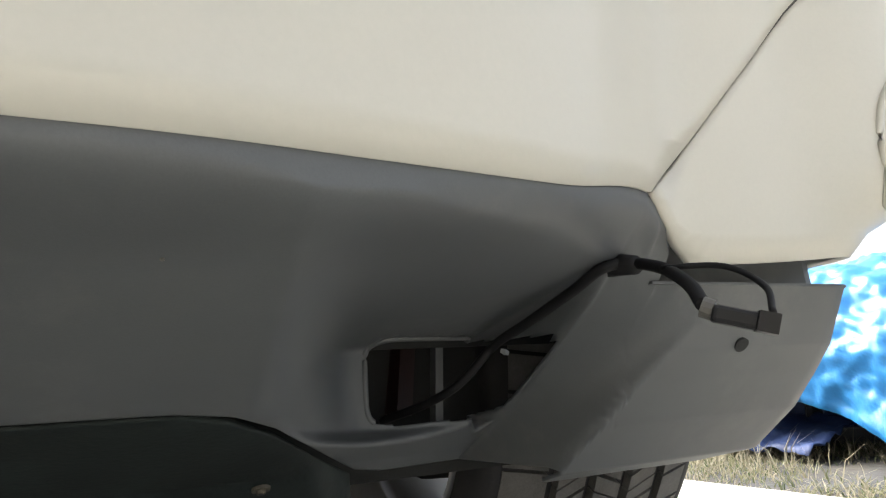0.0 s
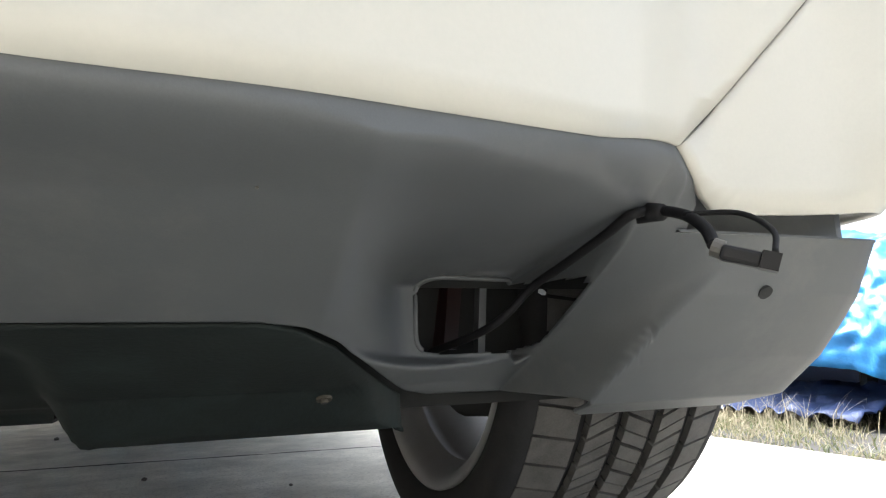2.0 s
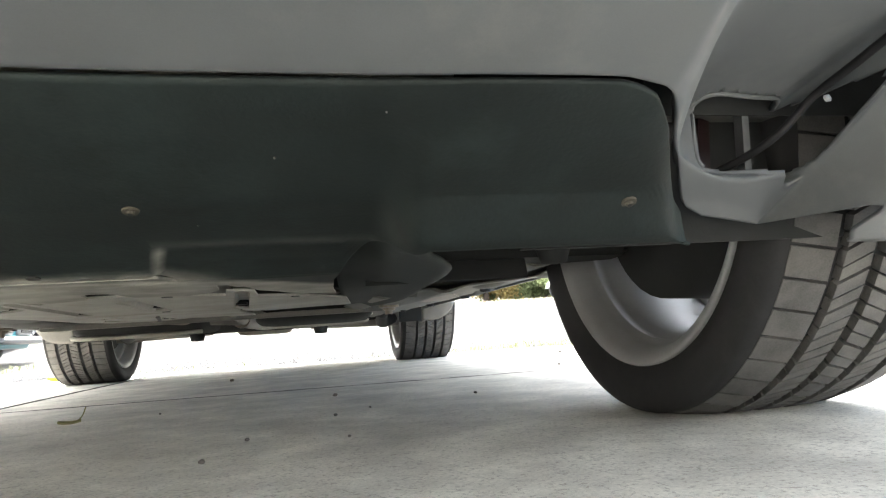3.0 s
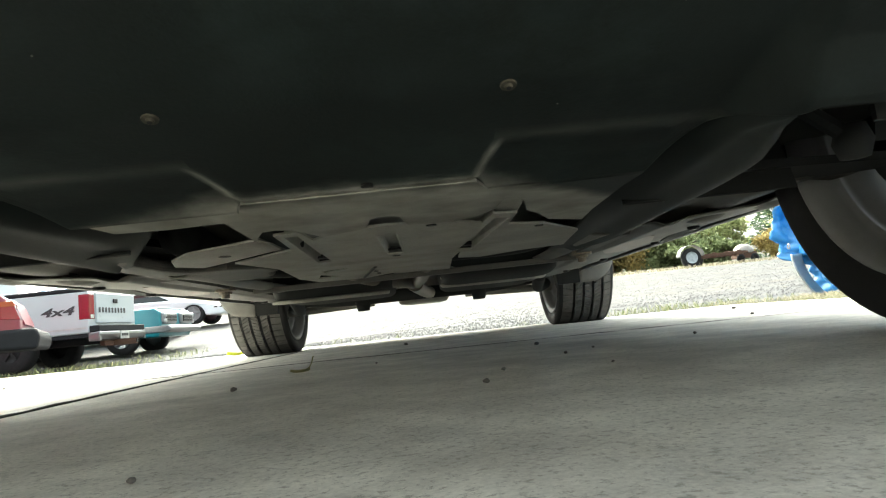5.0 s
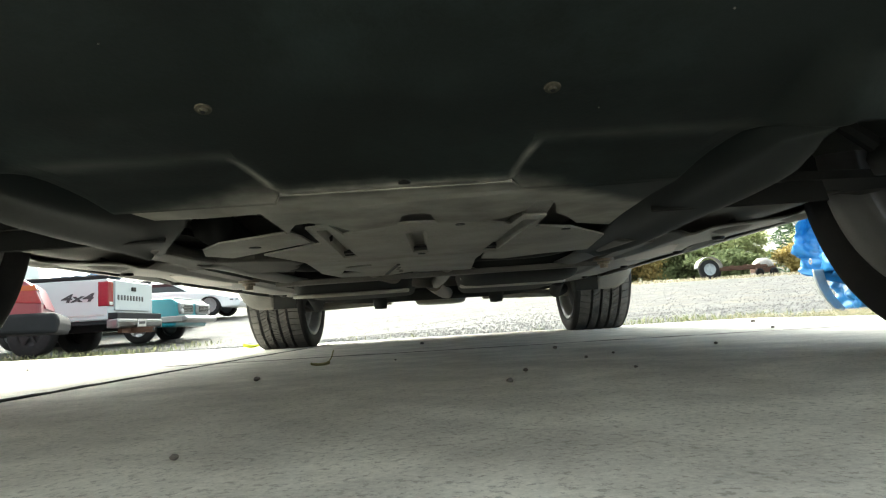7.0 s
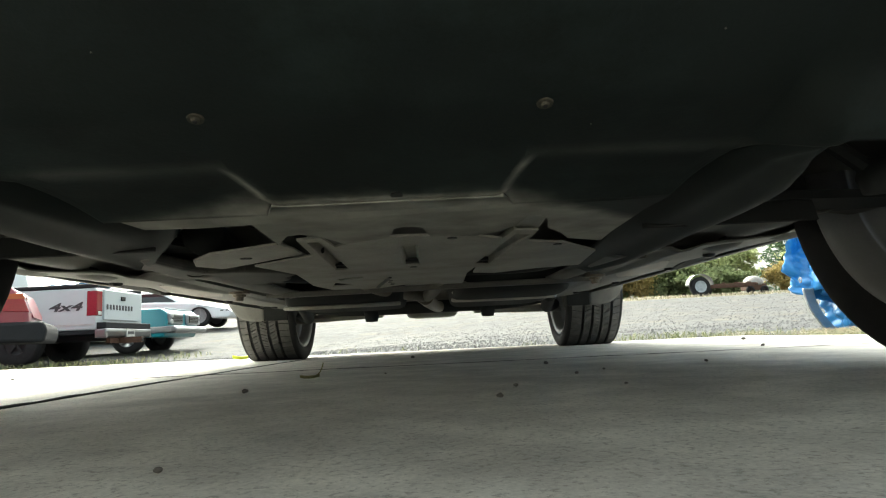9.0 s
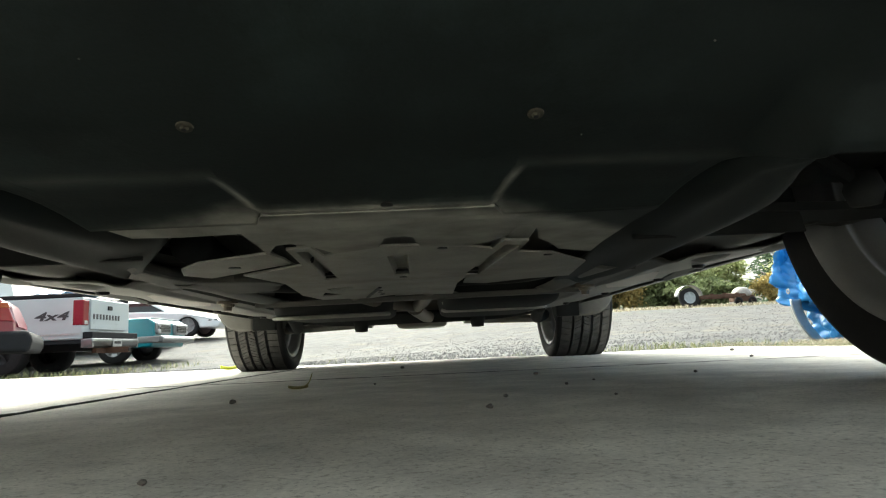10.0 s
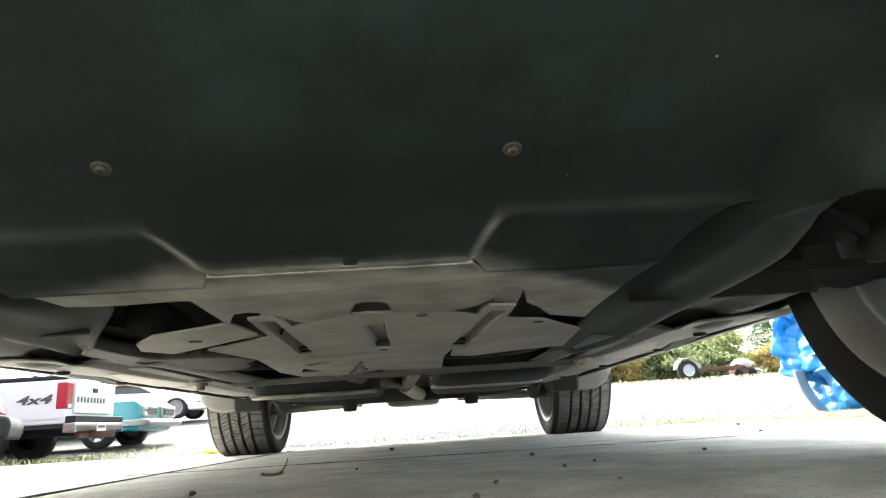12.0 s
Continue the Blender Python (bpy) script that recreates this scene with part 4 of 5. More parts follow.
# floor above all that
solid(part("floor_pan", sheet(20, 40, lambda u, v: Vector(((u - 0.5) * 1.9, -0.42 + 3.9 * v, 0.335))), UNDER, car, "dark underbody floor"), 0.01, 1)
for side in (1, -1):
    # suspension arm, subframe horn and shields
    arm = part("control_arm", plate([(side * a, b) for a, b in ((0.362, 0.035), (0.388, 0.10), (0.386, 0.20), (0.368, 0.262), (0.300, 0.268), (0.240, 0.312), (0.230, 0.38), (0.252, 0.40), (0.262, 0.47), (0.300, 0.52), (0.405, 0.52), (0.448, 0.36), (0.462, 0.20), (0.43, 0.08))], 0.2095 if side < 0 else 0.223, 0.022, slope=lambda x, y: 0.05 * max(0.0, abs(x) - 0.36)), ARM, car, "dusty pressed suspension arm")
    rounded(arm, 0.009, 3)
    part("arm_plate", plate([(side * a, b) for a, b in ((0.40, -0.06), (0.74, -0.02), (0.75, 0.05), (0.42, 0.16), (0.33, 0.20))], 0.238, 0.012), LINER, car, "flat black suspension arm")
    part("deflector", boxed((0.14, 0.005, 0.075), side * 0.645, -0.20, 0.266, 15), LINER, car, "black air deflector before the wheel")
    part("link", tube([(side * 0.50, -0.17, 0.29), (side * 0.555, -0.19, 0.232)], 0.010, 8), LINER, car, "dark link rod")
    part("ball_joint", revolve([(-0.02, 0.001), (-0.018, 0.016), (0.0, 0.022), (0.02, 0.016), (0.022, 0.001)], 16, 'Z'), LINER, car, smooth=True).matrix_basis = pose(side * 0.555, -0.185, 0.232)
    part("subframe", tube(curve_points([(side * 0.30, 0.05, 0.245), (side * 0.33, 0.35, 0.245), (side * 0.27, 0.55, 0.24), (side * 0.10, 0.62, 0.245)], 8), 0.03, 10), LINER, car, "dark subframe beam", smooth=True)
    # long panel beside the tunnel, stepping up to the sill
    pan = part("floor_panel", sheet(26, 60, lambda u, v: Vector((side * (line(v, [(0, 0.36), (0.3, 0.34), (1, 0.42)]) + (0.80 - line(v, [(0, 0.36), (0.3, 0.34), (1, 0.42)])) * u), 0.30 + 2.0 * v,
               line(u, [(0, 0.222), (0.10, 0.210), (0.16, 0.222), (0.30, 0.226), (0.36, 0.214), (0.45, 0.228), (0.8, 0.240), (0.86, 0.252), (1, 0.256)]) + 0.0015 * math.sin(v * 21 + 3 * u) - 0.006 * step(0.012, 0.02, abs((v * 4) % 1 - 0.5)) + 0.012 * v))), UNDER, car, "dusty ribbed floor panel", smooth=True)
    solid(pan, 0.003, 1 if side > 0 else -1)
    # pressed shield between the arm and the floor panel
    shield = part("floor_shield", sheet(30, 30, lambda u, v: Vector((side * (0.41 + 0.39 * u), 0.02 + 0.36 * v + 0.06 * u, 0.226 + 0.030 * u * u + 0.016 * step(0.1, 0.25, u) * step(0.55, 0.40, u) + 0.012 * step(0.62, 0.70, u) * step(0.95, 0.85, u) - 0.012 * step(0.75, 0.9, v)))), ARM, car, "dusty pressed floor shield", smooth=True)
    solid(shield, 0.003, 0)
    # long rails, lines and plugs along the floor
    part("floor_rail", rail_mesh(side * 0.455, 0.36, 2.18, 0.212, 0.05, 0.026), UNDER, car, "dusty floor rail")
    part("sill_flange", rail_mesh(side * 0.815, 0.95, 2.25, 0.250, 0.006, 0.03), UNDER, car, "thin sill flange")
    for px_, py_ in ((0.40, 0.50), (0.52, 0.62), (0.66, 0.52), (0.69, 0.85), (0.53, 1.15), (0.68, 1.35), (0.40, 1.5), (0.52, 1.75), (0.66, 1.9)):
        part("plug", revolve([(-0.003, 0.001), (-0.003, 0.011), (0.0, 0.014), (0.004, 0.014), (0.004, 0.001)], 12, 'Z'), DARK, car, "round black floor plug").matrix_basis = pose(side * px_, py_, 0.2225 + 0.006 * (py_ - 0.3))
    # flat dark plate for the shade of the sill recess, a hanging bolt and a bracket
    part("sill_shade", plate([(side * a, b) for a, b in ((0.60, 0.30), (0.665, 0.42), (0.735, 0.70), (0.775, 1.02), (0.745, 0.98), (0.68, 0.66), (0.60, 0.42))], 0.2335, 0.004, slope=lambda x, y: 0.004 * y), LINER, car, "flat dark plate in place of the shaded sill recess")
    part("stain_plate", plate([(side * a, b) for a, b in ((0.52, 0.62), (0.60, 0.60), (0.66, 0.80), (0.68, 1.05), (0.60, 1.10), (0.55, 0.90))], 0.2175, 0.003, slope=lambda x, y: 0.012 * y), PIPE, car, "brown stained floor plate")
    part("floor_bolt", revolve([(-0.026, 0.0001), (-0.026, 0.010), (-0.016, 0.011), (-0.016, 0.016), (-0.010, 0.017), (-0.008, 0.026), (0.004, 0.026), (0.004, 0.0001)], 14, 'Z'), PIPE, car, "rusty hanging floor bolt").matrix_basis = pose(side * 0.454, 0.733, 0.215)
    # flap and stay before the rear wheel, rear suspension arm
    guard = part("wheel_flap", sheet(8, 10, lambda u, v: Vector((side * (0.80 + 0.19 * u), 2.265 + 0.03 * v + 0.03 * u * u, 0.345 - 0.155 * v * (1 - 0.55 * u ** 4)))), UNDER, car, "pale grey plastic flap before the rear wheel", smooth=True)
    solid(guard, 0.004, 0)
    part("flap_stay", boxed((0.11, 0.03, 0.07), side * 0.745, 2.27, 0.225), LINER, car, "black flap bracket")
    part("trailing_arm", tube(curve_points([(side * 0.60, 2.20, 0.25), (side * 0.62, 2.45, 0.20), (side * 0.70, 2.66, 0.22)], 6), 0.03, 10), LINER, car, "black rear suspension arm", smooth=True)
    part("lateral_link", tube([(side * 0.25, 2.62, 0.21), (side * 0.74, 2.72, 0.20)], 0.022, 10), STEEL, car, "rear link")

# pressed crossmember behind the tray
rounded(part("crossmember", plate([(-0.42, 0.86), (0.46, 0.80), (0.46, 0.825), (-0.42, 0.89)], 0.2015, 0.014), UNDER, car, "thin dusty crossmember"), 0.003)
# exhaust
for a, b in ((-0.16, -0.01), (0.06, 0.015)):
    part("exhaust_pipe", tube(curve_points([(a, 0.72, 0.235), (a * 0.8, 0.95, 0.225), ((a + b) / 2, 1.2, 0.225), (b, 1.45, 0.225), (b, 1.6, 0.225)], 8), 0.021, 14), PIPE, car, "dull brown exhaust pipe", smooth=True)
part("exhaust_pipe", tube(curve_points([(0.0, 1.55, 0.225), (0.02, 1.9, 0.222), (0.06, 2.3, 0.22), (0.2, 2.7, 0.24), (0.45, 3.2, 0.26)], 8), 0.028, 14), PIPE, car, "dull exhaust pipe", smooth=True)
part("flange", tube([(0.005, 1.50, 0.225), (0.005, 1.53, 0.225)], 0.032, 14), PIPE, car, smooth=False)


def tank(name, x0, x1, y0, y1, z0, z1, mat, label):
    def skin(u, v):
        a = 2 * math.pi * u
        e = 0.35
        cx, cy = math.copysign(abs(math.cos(a)) ** e, math.cos(a)), math.copysign(abs(math.sin(a)) ** e, math.sin(a))
        k = line(v, [(0, 0.0), (0.08, 0.86), (0.22, 0.965), (0.5, 1.0), (0.55, 1.03), (0.58, 1.0), (1, 0.95)])
        return Vector(((x0 + x1) / 2 + cx * (x1 - x0) / 2 * k, (y0 + y1) / 2 + cy * (y1 - y0) / 2 * k, z0 + (z1 - z0) * line(v, [(0, 0.0), (0.08, 0.0), (0.22, 0.12), (1, 1)])))
    bm = sheet(48, 16, skin)
    bmesh.ops.remove_doubles(bm, verts=bm.verts, dist=0.0005)
    bmesh.ops.recalc_face_normals(bm, faces=bm.faces)
    return part(name, bm, mat, car, label, smooth=True)


tank("fuel_tank", 0.09, 0.44, 0.82, 1.75, 0.182, 0.29, LINER, "black fuel tank with pale welded rims")
for y, z, w in ((0.84, 0.216, 0.31), (0.95, 0.199, 0.33), (1.1, 0.184, 0.34)):
    part("tank_rim", tube(curve_points([(0.10, y + 0.10, z + 0.006), (0.125, y + 0.015, z), (0.27, y - 0.005, z - 0.002), (0.40, y + 0.015, z), (0.435, y + 0.10, z + 0.006)], 6), 0.007, 8), TRAYGREY, car, "pale rim of the tank shield", smooth=True)
tank("silencer", -0.44, -0.06, 1.05, 1.60, 0.182, 0.28, LINER, "dark silencer box")
part("silencer_rim", tube(curve_points([(-0.43, 1.12, 0.184), (-0.36, 1.06, 0.18), (-0.16, 1.06, 0.18), (-0.07, 1.12, 0.184)], 6), 0.006, 8), TRAYGREY, car, smooth=True)
tank("rear_axle_case", -0.12, 0.16, 2.40, 2.75, 0.175, 0.32, STEEL, "dull rear axle casing")
part("rear_subframe", tube(curve_points([(-0.62, 2.45, 0.25), (-0.35, 2.35, 0.225), (0, 2.30, 0.222), (0.35, 2.35, 0.225), (0.62, 2.45, 0.25)], 8), 0.032, 10), LINER, car, "black rear subframe", smooth=True)
for x in (-0.28, 0.30):
    part("subframe_bush", revolve([(-0.03, 0.001), (-0.028, 0.03), (0.02, 0.04), (0.03, 0.001)], 14, 'Z'), LINER, car, smooth=True).matrix_basis = pose(x, 2.32, 0.19)


# ---- loose bits on the concrete ----
def lump(r, seed):
    bm = bmesh.new()
    bmesh.ops.create_icosphere(bm, subdivisions=2, radius=r)
    for v in bm.verts:
        v.co *= 1 + 0.35 * noise.noise(v.co / r * 1.3 + Vector((seed, 0, 0)))
        v.co.z *= 0.7
    return bm


for k, (x, y, r) in enumerate(((-1.53, 1.52, 0.006), (-0.287, 0.214, 0.0055), (-0.140, -0.466, 0.003), (-0.062, 1.76, 0.009), (0.304, 0.682, 0.0058), (0.29, 0.27, 0.0035), (0.36, 0.35, 0.003), (0.117, -0.095, 0.0042), (0.155, 0.06, 0.0035), (0.30, 0.0, 0.0025), (1.42, 2.0, 0.011), (1.075, 1.149, 0.006), (-0.08, 0.6, 0.003), (0.6, 0.45, 0.004))):
    ob = part("pebble", lump(r, k), PEBBLE, None)
    ob.location = (x, y, r * 0.5 + slab_z(y))
    tagged(ob, "small dark pebble lying on the concrete", "pebble", "pebbles on the driveway")


def leaf_mesh(length, width, mat, name, curl=0.25):
    bm = sheet(8, 4, lambda u, v: Vector(((u - 0.5) * length, (v - 0.5) * width * math.sin(math.pi * (0.04 + 0.92 * u)) ** 0.7, curl * length * (abs(v - 0.5) * 0.8 + (u - 0.5) ** 2) + 0.002)))
    return part(name, bm, mat)


leaf = leaf_mesh(0.042, 0.036, LEAFBROWN, "dry_leaf", 0.30)
leaf.matrix_basis = pose(-0.241, 0.537, slab_z(0.54), 0, 0, 10)
solid(leaf, 0.0006)
tagged(leaf, "curled dry leaf with a pale upright stalk on concrete", "leaf")
part("stalk", tube(curve_points([(0.005, 0, 0.003), (0.022, 0.0, 0.014), (0.030, 0.0, 0.034)], 5), 0.0013, 6), LEAFBROWN, leaf, "thin pale stalk")
green_leaf = leaf_mesh(0.12, 0.09, LIMEFLECK, "green_leaf", 0.4)
green_leaf.matrix_basis = pose(-1.24, 3.35, slab_z(3.35), 0, 0, 30)
solid(green_leaf, 0.0008)
tagged(green_leaf, "bright yellow-green fallen leaf at the slab edge", "leaf")


# ---- parked vehicles, nose or tail towards +x ----
def slab_profile(points, y0, y1, bevel, shrink=0.0):
    """A side outline drawn out across the width; points (along, height)."""
    bm = bmesh.new()
    a = [bm.verts.new((x, y0, z)) for x, z in points]
    b = [bm.verts.new((x, y1, z)) for x, z in points]
    n = len(points)
    if shrink:
        top = max(z for _, z in points)
        low = min(z for _, z in points)
        for vs, s in ((a, 1), (b, -1)):
            for v in vs:
                v.co.y += s * shrink * (v.co.z - low) / (top - low)
    bm.faces.new(a)
    bm.faces.new(list(reversed(b)))
    for i in range(n):
        bm.faces.new((a[i], a[(i + 1) % n], b[(i + 1) % n], b[i]))
    bmesh.ops.recalc_face_normals(bm, faces=bm.faces)
    return bm


def arched(points, wheels, r, base):
    """Adds round wheel openings to the lower edge of an outline that runs back along its base from +x to -x."""
    out = []
    for i, p in enumerate(points):
        out.append(p)
        q = points[(i + 1) % len(points)]
        if abs(p[1] - base) < 1e-6 and abs(q[1] - base) < 1e-6:
            for wx in sorted(wheels, reverse=p[0] > q[0]):
                s = 1 if p[0] > q[0] else -1
                out += [(wx + s * r * math.cos(t), base + r * 0.95 * math.sin(t)) for t in [math.pi * k / 12 for k in range(13)]]
    return out


def road_wheel(parent, x, y, z, R, q, width, facing, rim_mat, label=""):
    """A yard car's wheel; its outer face looks towards facing (-1: to -y)."""
    w = part("wheel", revolve([(-width / 2, q), (-width / 2, R * 0.9), (-width / 2 + 0.02, R), (width / 2 - 0.02, R), (width / 2, R * 0.9), (width / 2, q)], 40), RUBBER, parent, label or "black tyre", smooth=True)
    w.matrix_basis = pose(x, y, z, 0, 0, 90 if facing > 0 else -90)
    part("rim", revolve([(width / 2 - 0.06, 0.001), (width / 2 - 0.05, q * 0.25), (width / 2 - 0.07, q * 0.4), (width / 2 - 0.05, q * 0.9), (width / 2 - 0.005, q), (width / 2 - 0.1, q + 0.002)], 32), rim_mat, w, smooth=True)
    hb = bmesh.new()
    for k in range(5):
        box(hb, (0.02, q * 0.22, q * 0.75), Matrix.Rotation(2 * math.pi * k / 5, 4, 'X') @ pose(width / 2 - 0.035, 0, q * 0.52))
    part("spokes", hb, rim_mat, w)
    return w


def wheels_of(parent, xs, y0, y1, z, R, q, width, rim_mat):
    for x in xs:
        road_wheel(parent, x, y0 + width / 2 + 0.02, z + R, R, q, width, -1, rim_mat)
        road_wheel(parent, x, y1 - width / 2 - 0.02, z + R, R, q, width, 1, rim_mat)


def bars(parent, x, y, z, n, w, h, pitch, axis, mat):
    """A row of plain bars in place of lettering."""
    for k in range(n):
        size = (w, 0.006, h) if axis == 'X' else (0.006, w, h)
        part("letter_bar", boxed(size, x + (pitch * k if axis == 'X' else 0), y + (pitch * k if axis == 'Y' else 0), z), mat, parent)


# red estate with a black bumper
def build_red_suv():
    X, Y0, Y1, Z = -5.38, 7.75, 9.45, -0.09
    ob = thing("red_car", "red estate car with black bumper and red-amber tail lamps", "car", "parked vehicles")
    low = Z + 0.42
    out = arched([(X - 0.10, low), (X - 4.2, low), (X - 4.25, Z + 0.7), (X - 4.0, Z + 0.95), (X - 3.0, Z + 1.05), (X - 0.30, Z + 1.14), (X - 0.13, Z + 1.0), (X - 0.03, Z + 0.75), (X - 0.02, Z + 0.55)], (X - 1.3, X - 3.4), 0.40, low)
    rounded(part("body", slab_profile(out, Y0, Y1, 0), REDPAINT, ob, "glossy red body"), 0.05, 3)
    rounded(part("cabin", slab_profile([(X - 0.5, Z + 1.06), (X - 3.1, Z + 1.04), (X - 2.4, Z + 1.62), (X - 0.85, Z + 1.64)], Y0 + 0.06, Y1 - 0.06, 0, 0.12), REDPAINT, ob), 0.05, 2)
    part("side_window", slab_profile([(X - 0.75, Z + 1.12), (X - 2.75, Z + 1.1), (X - 2.35, Z + 1.52), (X - 0.95, Z + 1.54)], Y0 + 0.05, Y0 + 0.12, 0, 0.05), GLASS, ob)
    rounded(part("rear_bumper", slab_profile([(X + 0.16, Z + 0.34), (X - 0.62, Z + 0.36), (X - 0.60, Z + 0.62), (X + 0.14, Z + 0.63), (X + 0.20, Z + 0.52)], Y0 - 0.04, Y1 + 0.04, 0), BUMPERBLACK, ob, "thick black plastic bumper"), 0.05, 3)
    lamp = part("tail_lamp", slab_profile([(X - 0.112, Z + 1.00), (X - 0.38, Z + 0.99), (X - 0.34, Z + 0.77), (X - 0.022, Z + 0.75)], Y0 - 0.012, Y0 + 0.30, 0), LAMPRED, ob, "red tail lamp")
    rounded(lamp, 0.01)
    rounded(part("indicator_lens", slab_profile([(X - 0.104, Z + 1.006), (X - 0.386, Z + 0.995), (X - 0.372, Z + 0.925), (X - 0.074, Z + 0.93)], Y0 - 0.017, Y0 + 0.28, 0), LAMPAMBER, lamp, "amber lens"), 0.008)
    rounded(part("side_moulding", boxed((1.5, 0.02, 0.06), X - 1.9, Y0 - 0.008, Z + 0.68), BUMPERBLACK, ob), 0.01)
    part("rear_hatch", boxed((0.02, 1.1, 0.36), X - 0.075, (Y0 + Y1) / 2, Z + 0.86, 0, -21), REDPAINT, ob)
    wheels_of(ob, (X - 1.3, X - 3.4), Y0, Y1, Z, 0.33, 0.2, 0.2, GREYMETAL)
    c = Vector((X, Y0, 0))
    ob.matrix_basis = Matrix.Translation(c) @ Matrix.Rotation(radians(26), 4, 'Z') @ Matrix.Translation(-c)


def text_mesh(words, size, mat, parent, m, name):
    cu = bpy.data.curves.new(name, 'FONT')
    cu.body, cu.size, cu.extrude, cu.shear, cu.offset = words, size, 0.002, 0.25, 0.008
    tmp = bpy.data.objects.new(name, cu)
    scene.collection.objects.link(tmp)
    bpy.context.view_layer.update()
    me = bpy.data.meshes.new_from_object(tmp.evaluated_get(bpy.context.evaluated_depsgraph_get()))
    bpy.data.objects.remove(tmp)
    me.materials.clear()
    me.materials.append(mat)
    ob = new(name, me)
    ob.parent = parent
    ob.matrix_basis = m
    return ob


# white pickup, tail towards +x
def build_pickup():
    X, Y0, Y1, Z = -6.10, 10.75, 12.55, -0.11
    ob = thing("pickup_truck", "white pickup truck with chrome bumper and rusty tow hitch", "pickup truck", "parked vehicles")
    low = Z + 0.60
    out = arched([(X, low), (X - 2.15, low), (X - 2.15, Z + 1.36), (X, Z + 1.36)], (X - 1.45,), 0.44, low)
    rounded(part("cargo_bed", slab_profile(out, Y0, Y1, 0), WHITEPAINT, ob, "white cargo bed"), 0.03, 3)
    part("bed_floor", boxed((2.0, 1.6, 0.03), X - 1.08, (Y0 + Y1) / 2, Z + 1.375), BUMPERBLACK, ob, "black bed cover")
    rounded(part("bed_rail", boxed((2.1, 0.09, 0.075), X - 1.06, Y0 + 0.04, Z + 1.395), BUMPERBLACK, ob, "black bed rail cap"), 0.02)
    rounded(part("bed_rail", boxed((2.1, 0.09, 0.075), X - 1.06, Y1 - 0.04, Z + 1.395), BUMPERBLACK, ob, "black bed rail cap"), 0.02)
    out = arched([(X - 2.2, low), (X - 5.3, low), (X - 5.35, Z + 0.9), (X - 5.25, Z + 1.12), (X - 3.9, Z + 1.2), (X - 2.2, Z + 1.36)], (X - 4.5,), 0.44, low)
    rounded(part("cab", slab_profile(out, Y0, Y1, 0), WHITEPAINT, ob, "white cab and bonnet"), 0.04, 3)
    rounded(part("cab_roof", slab_profile([(X - 2.22, Z + 1.3), (X - 3.95, Z + 1.2), (X - 3.4, Z + 1.85), (X - 2.3, Z + 1.88)], Y0 + 0.05, Y1 - 0.05, 0, 0.12), WHITEPAINT, ob), 0.05, 2)
    part("side_window", slab_profile([(X - 2.4, Z + 1.4), (X - 3.75, Z + 1.32), (X - 3.3, Z + 1.76), (X - 2.42, Z + 1.78)], Y0 + 0.06, Y0 + 0.14, 0, 0.06), GLASS, ob)
    gate = part("tailgate", boxed((0.05, 1.36, 0.56), X + 0.012, (Y0 + Y1) / 2, Z + 1.06), WHITEPAINT, ob, "white tailgate")
    rounded(gate, 0.012)
    rounded(part("tailgate_handle", boxed((0.03, 0.16, 0.08), X + 0.045, (Y0 + Y1) / 2, Z + 1.20), DARK, gate, "black handle"), 0.01)
    bars(gate, X + 0.04, Y0 + 0.32, Z + 1.02, 9, 0.06, 0.095, 0.118, 'Y', DECAL)
    for yy in (Y0 + 0.085, Y1 - 0.085):
        lamp = part("tail_lamp", boxed((0.20, 0.19, 0.46), X - (0.075 if yy < Y0 + 1 else 0.125), yy, Z + 1.08), LAMPRED, ob, "tall red tail lamp")
        rounded(lamp, 0.02)
        rounded(part("reverse_lens", boxed((0.125, 0.12, 0.07), X - (0.034 if yy < Y0 + 1 else 0.084), yy, Z + 0.90), GREYMETAL, lamp, "pale lens"), 0.01)
    bumper = part("rear_bumper", slab_profile([(X + 0.17, Z + 0.47), (X + 0.02, Z + 0.44), (X + 0.02, Z + 0.60), (X + 0.19, Z + 0.62), (X + 0.20, Z + 0.56)], Y0 - 0.02, Y1 + 0.02, 0), CHROME, ob, "scratched chrome step bumper")
    rounded(bumper, 0.02)
    rounded(part("step_pad", boxed((0.18, 1.80, 0.11), X + 0.095, (Y0 + Y1) / 2, Z + 0.675), BUMPERBLACK, bumper, "black tread pad"), 0.015)
    part("plate_recess", boxed((0.02, 0.34, 0.15), X + 0.195, (Y0 + Y1) / 2, Z + 0.54), GREYMETAL, bumper)
    part("plate_bar", boxed((0.008, 0.24, 0.05), X + 0.208, (Y0 + Y1) / 2, Z + 0.54), DECAL, bumper)
    hitch = part("tow_hitch", boxed((0.5, 0.10, 0.11), X + 0.22, (Y0 + Y1) / 2 - 0.1, Z + 0.40), RUST, ob, "rusty square tow hitch")
    part("hitch_bar", boxed((0.08, 1.0, 0.09), X + 0.02, (Y0 + Y1) / 2, Z + 0.40), RUST, hitch, "rusty cross tube")
    part("socket", boxed((0.02, 0.06, 0.07), X + 0.475, (Y0 + Y1) / 2 - 0.1, Z + 0.40), DARK, hitch)
    part("rocker_rust", boxed((0.9, 0.06, 0.10), X - 0.36, Y0 + 0.06, Z + 0.58), BUMPERBLACK, ob, "torn black rocker edge")
    part("chassis", boxed((4.6, 0.9, 0.18), X - 2.6, (Y0 + Y1) / 2, Z + 0.50), BUMPERBLACK, ob, "dark chassis frame")
    part("side_trim", boxed((1.0, 0.012, 0.025), X - 0.55, Y0 - 0.004, Z + 0.70), GREYMETAL, ob)
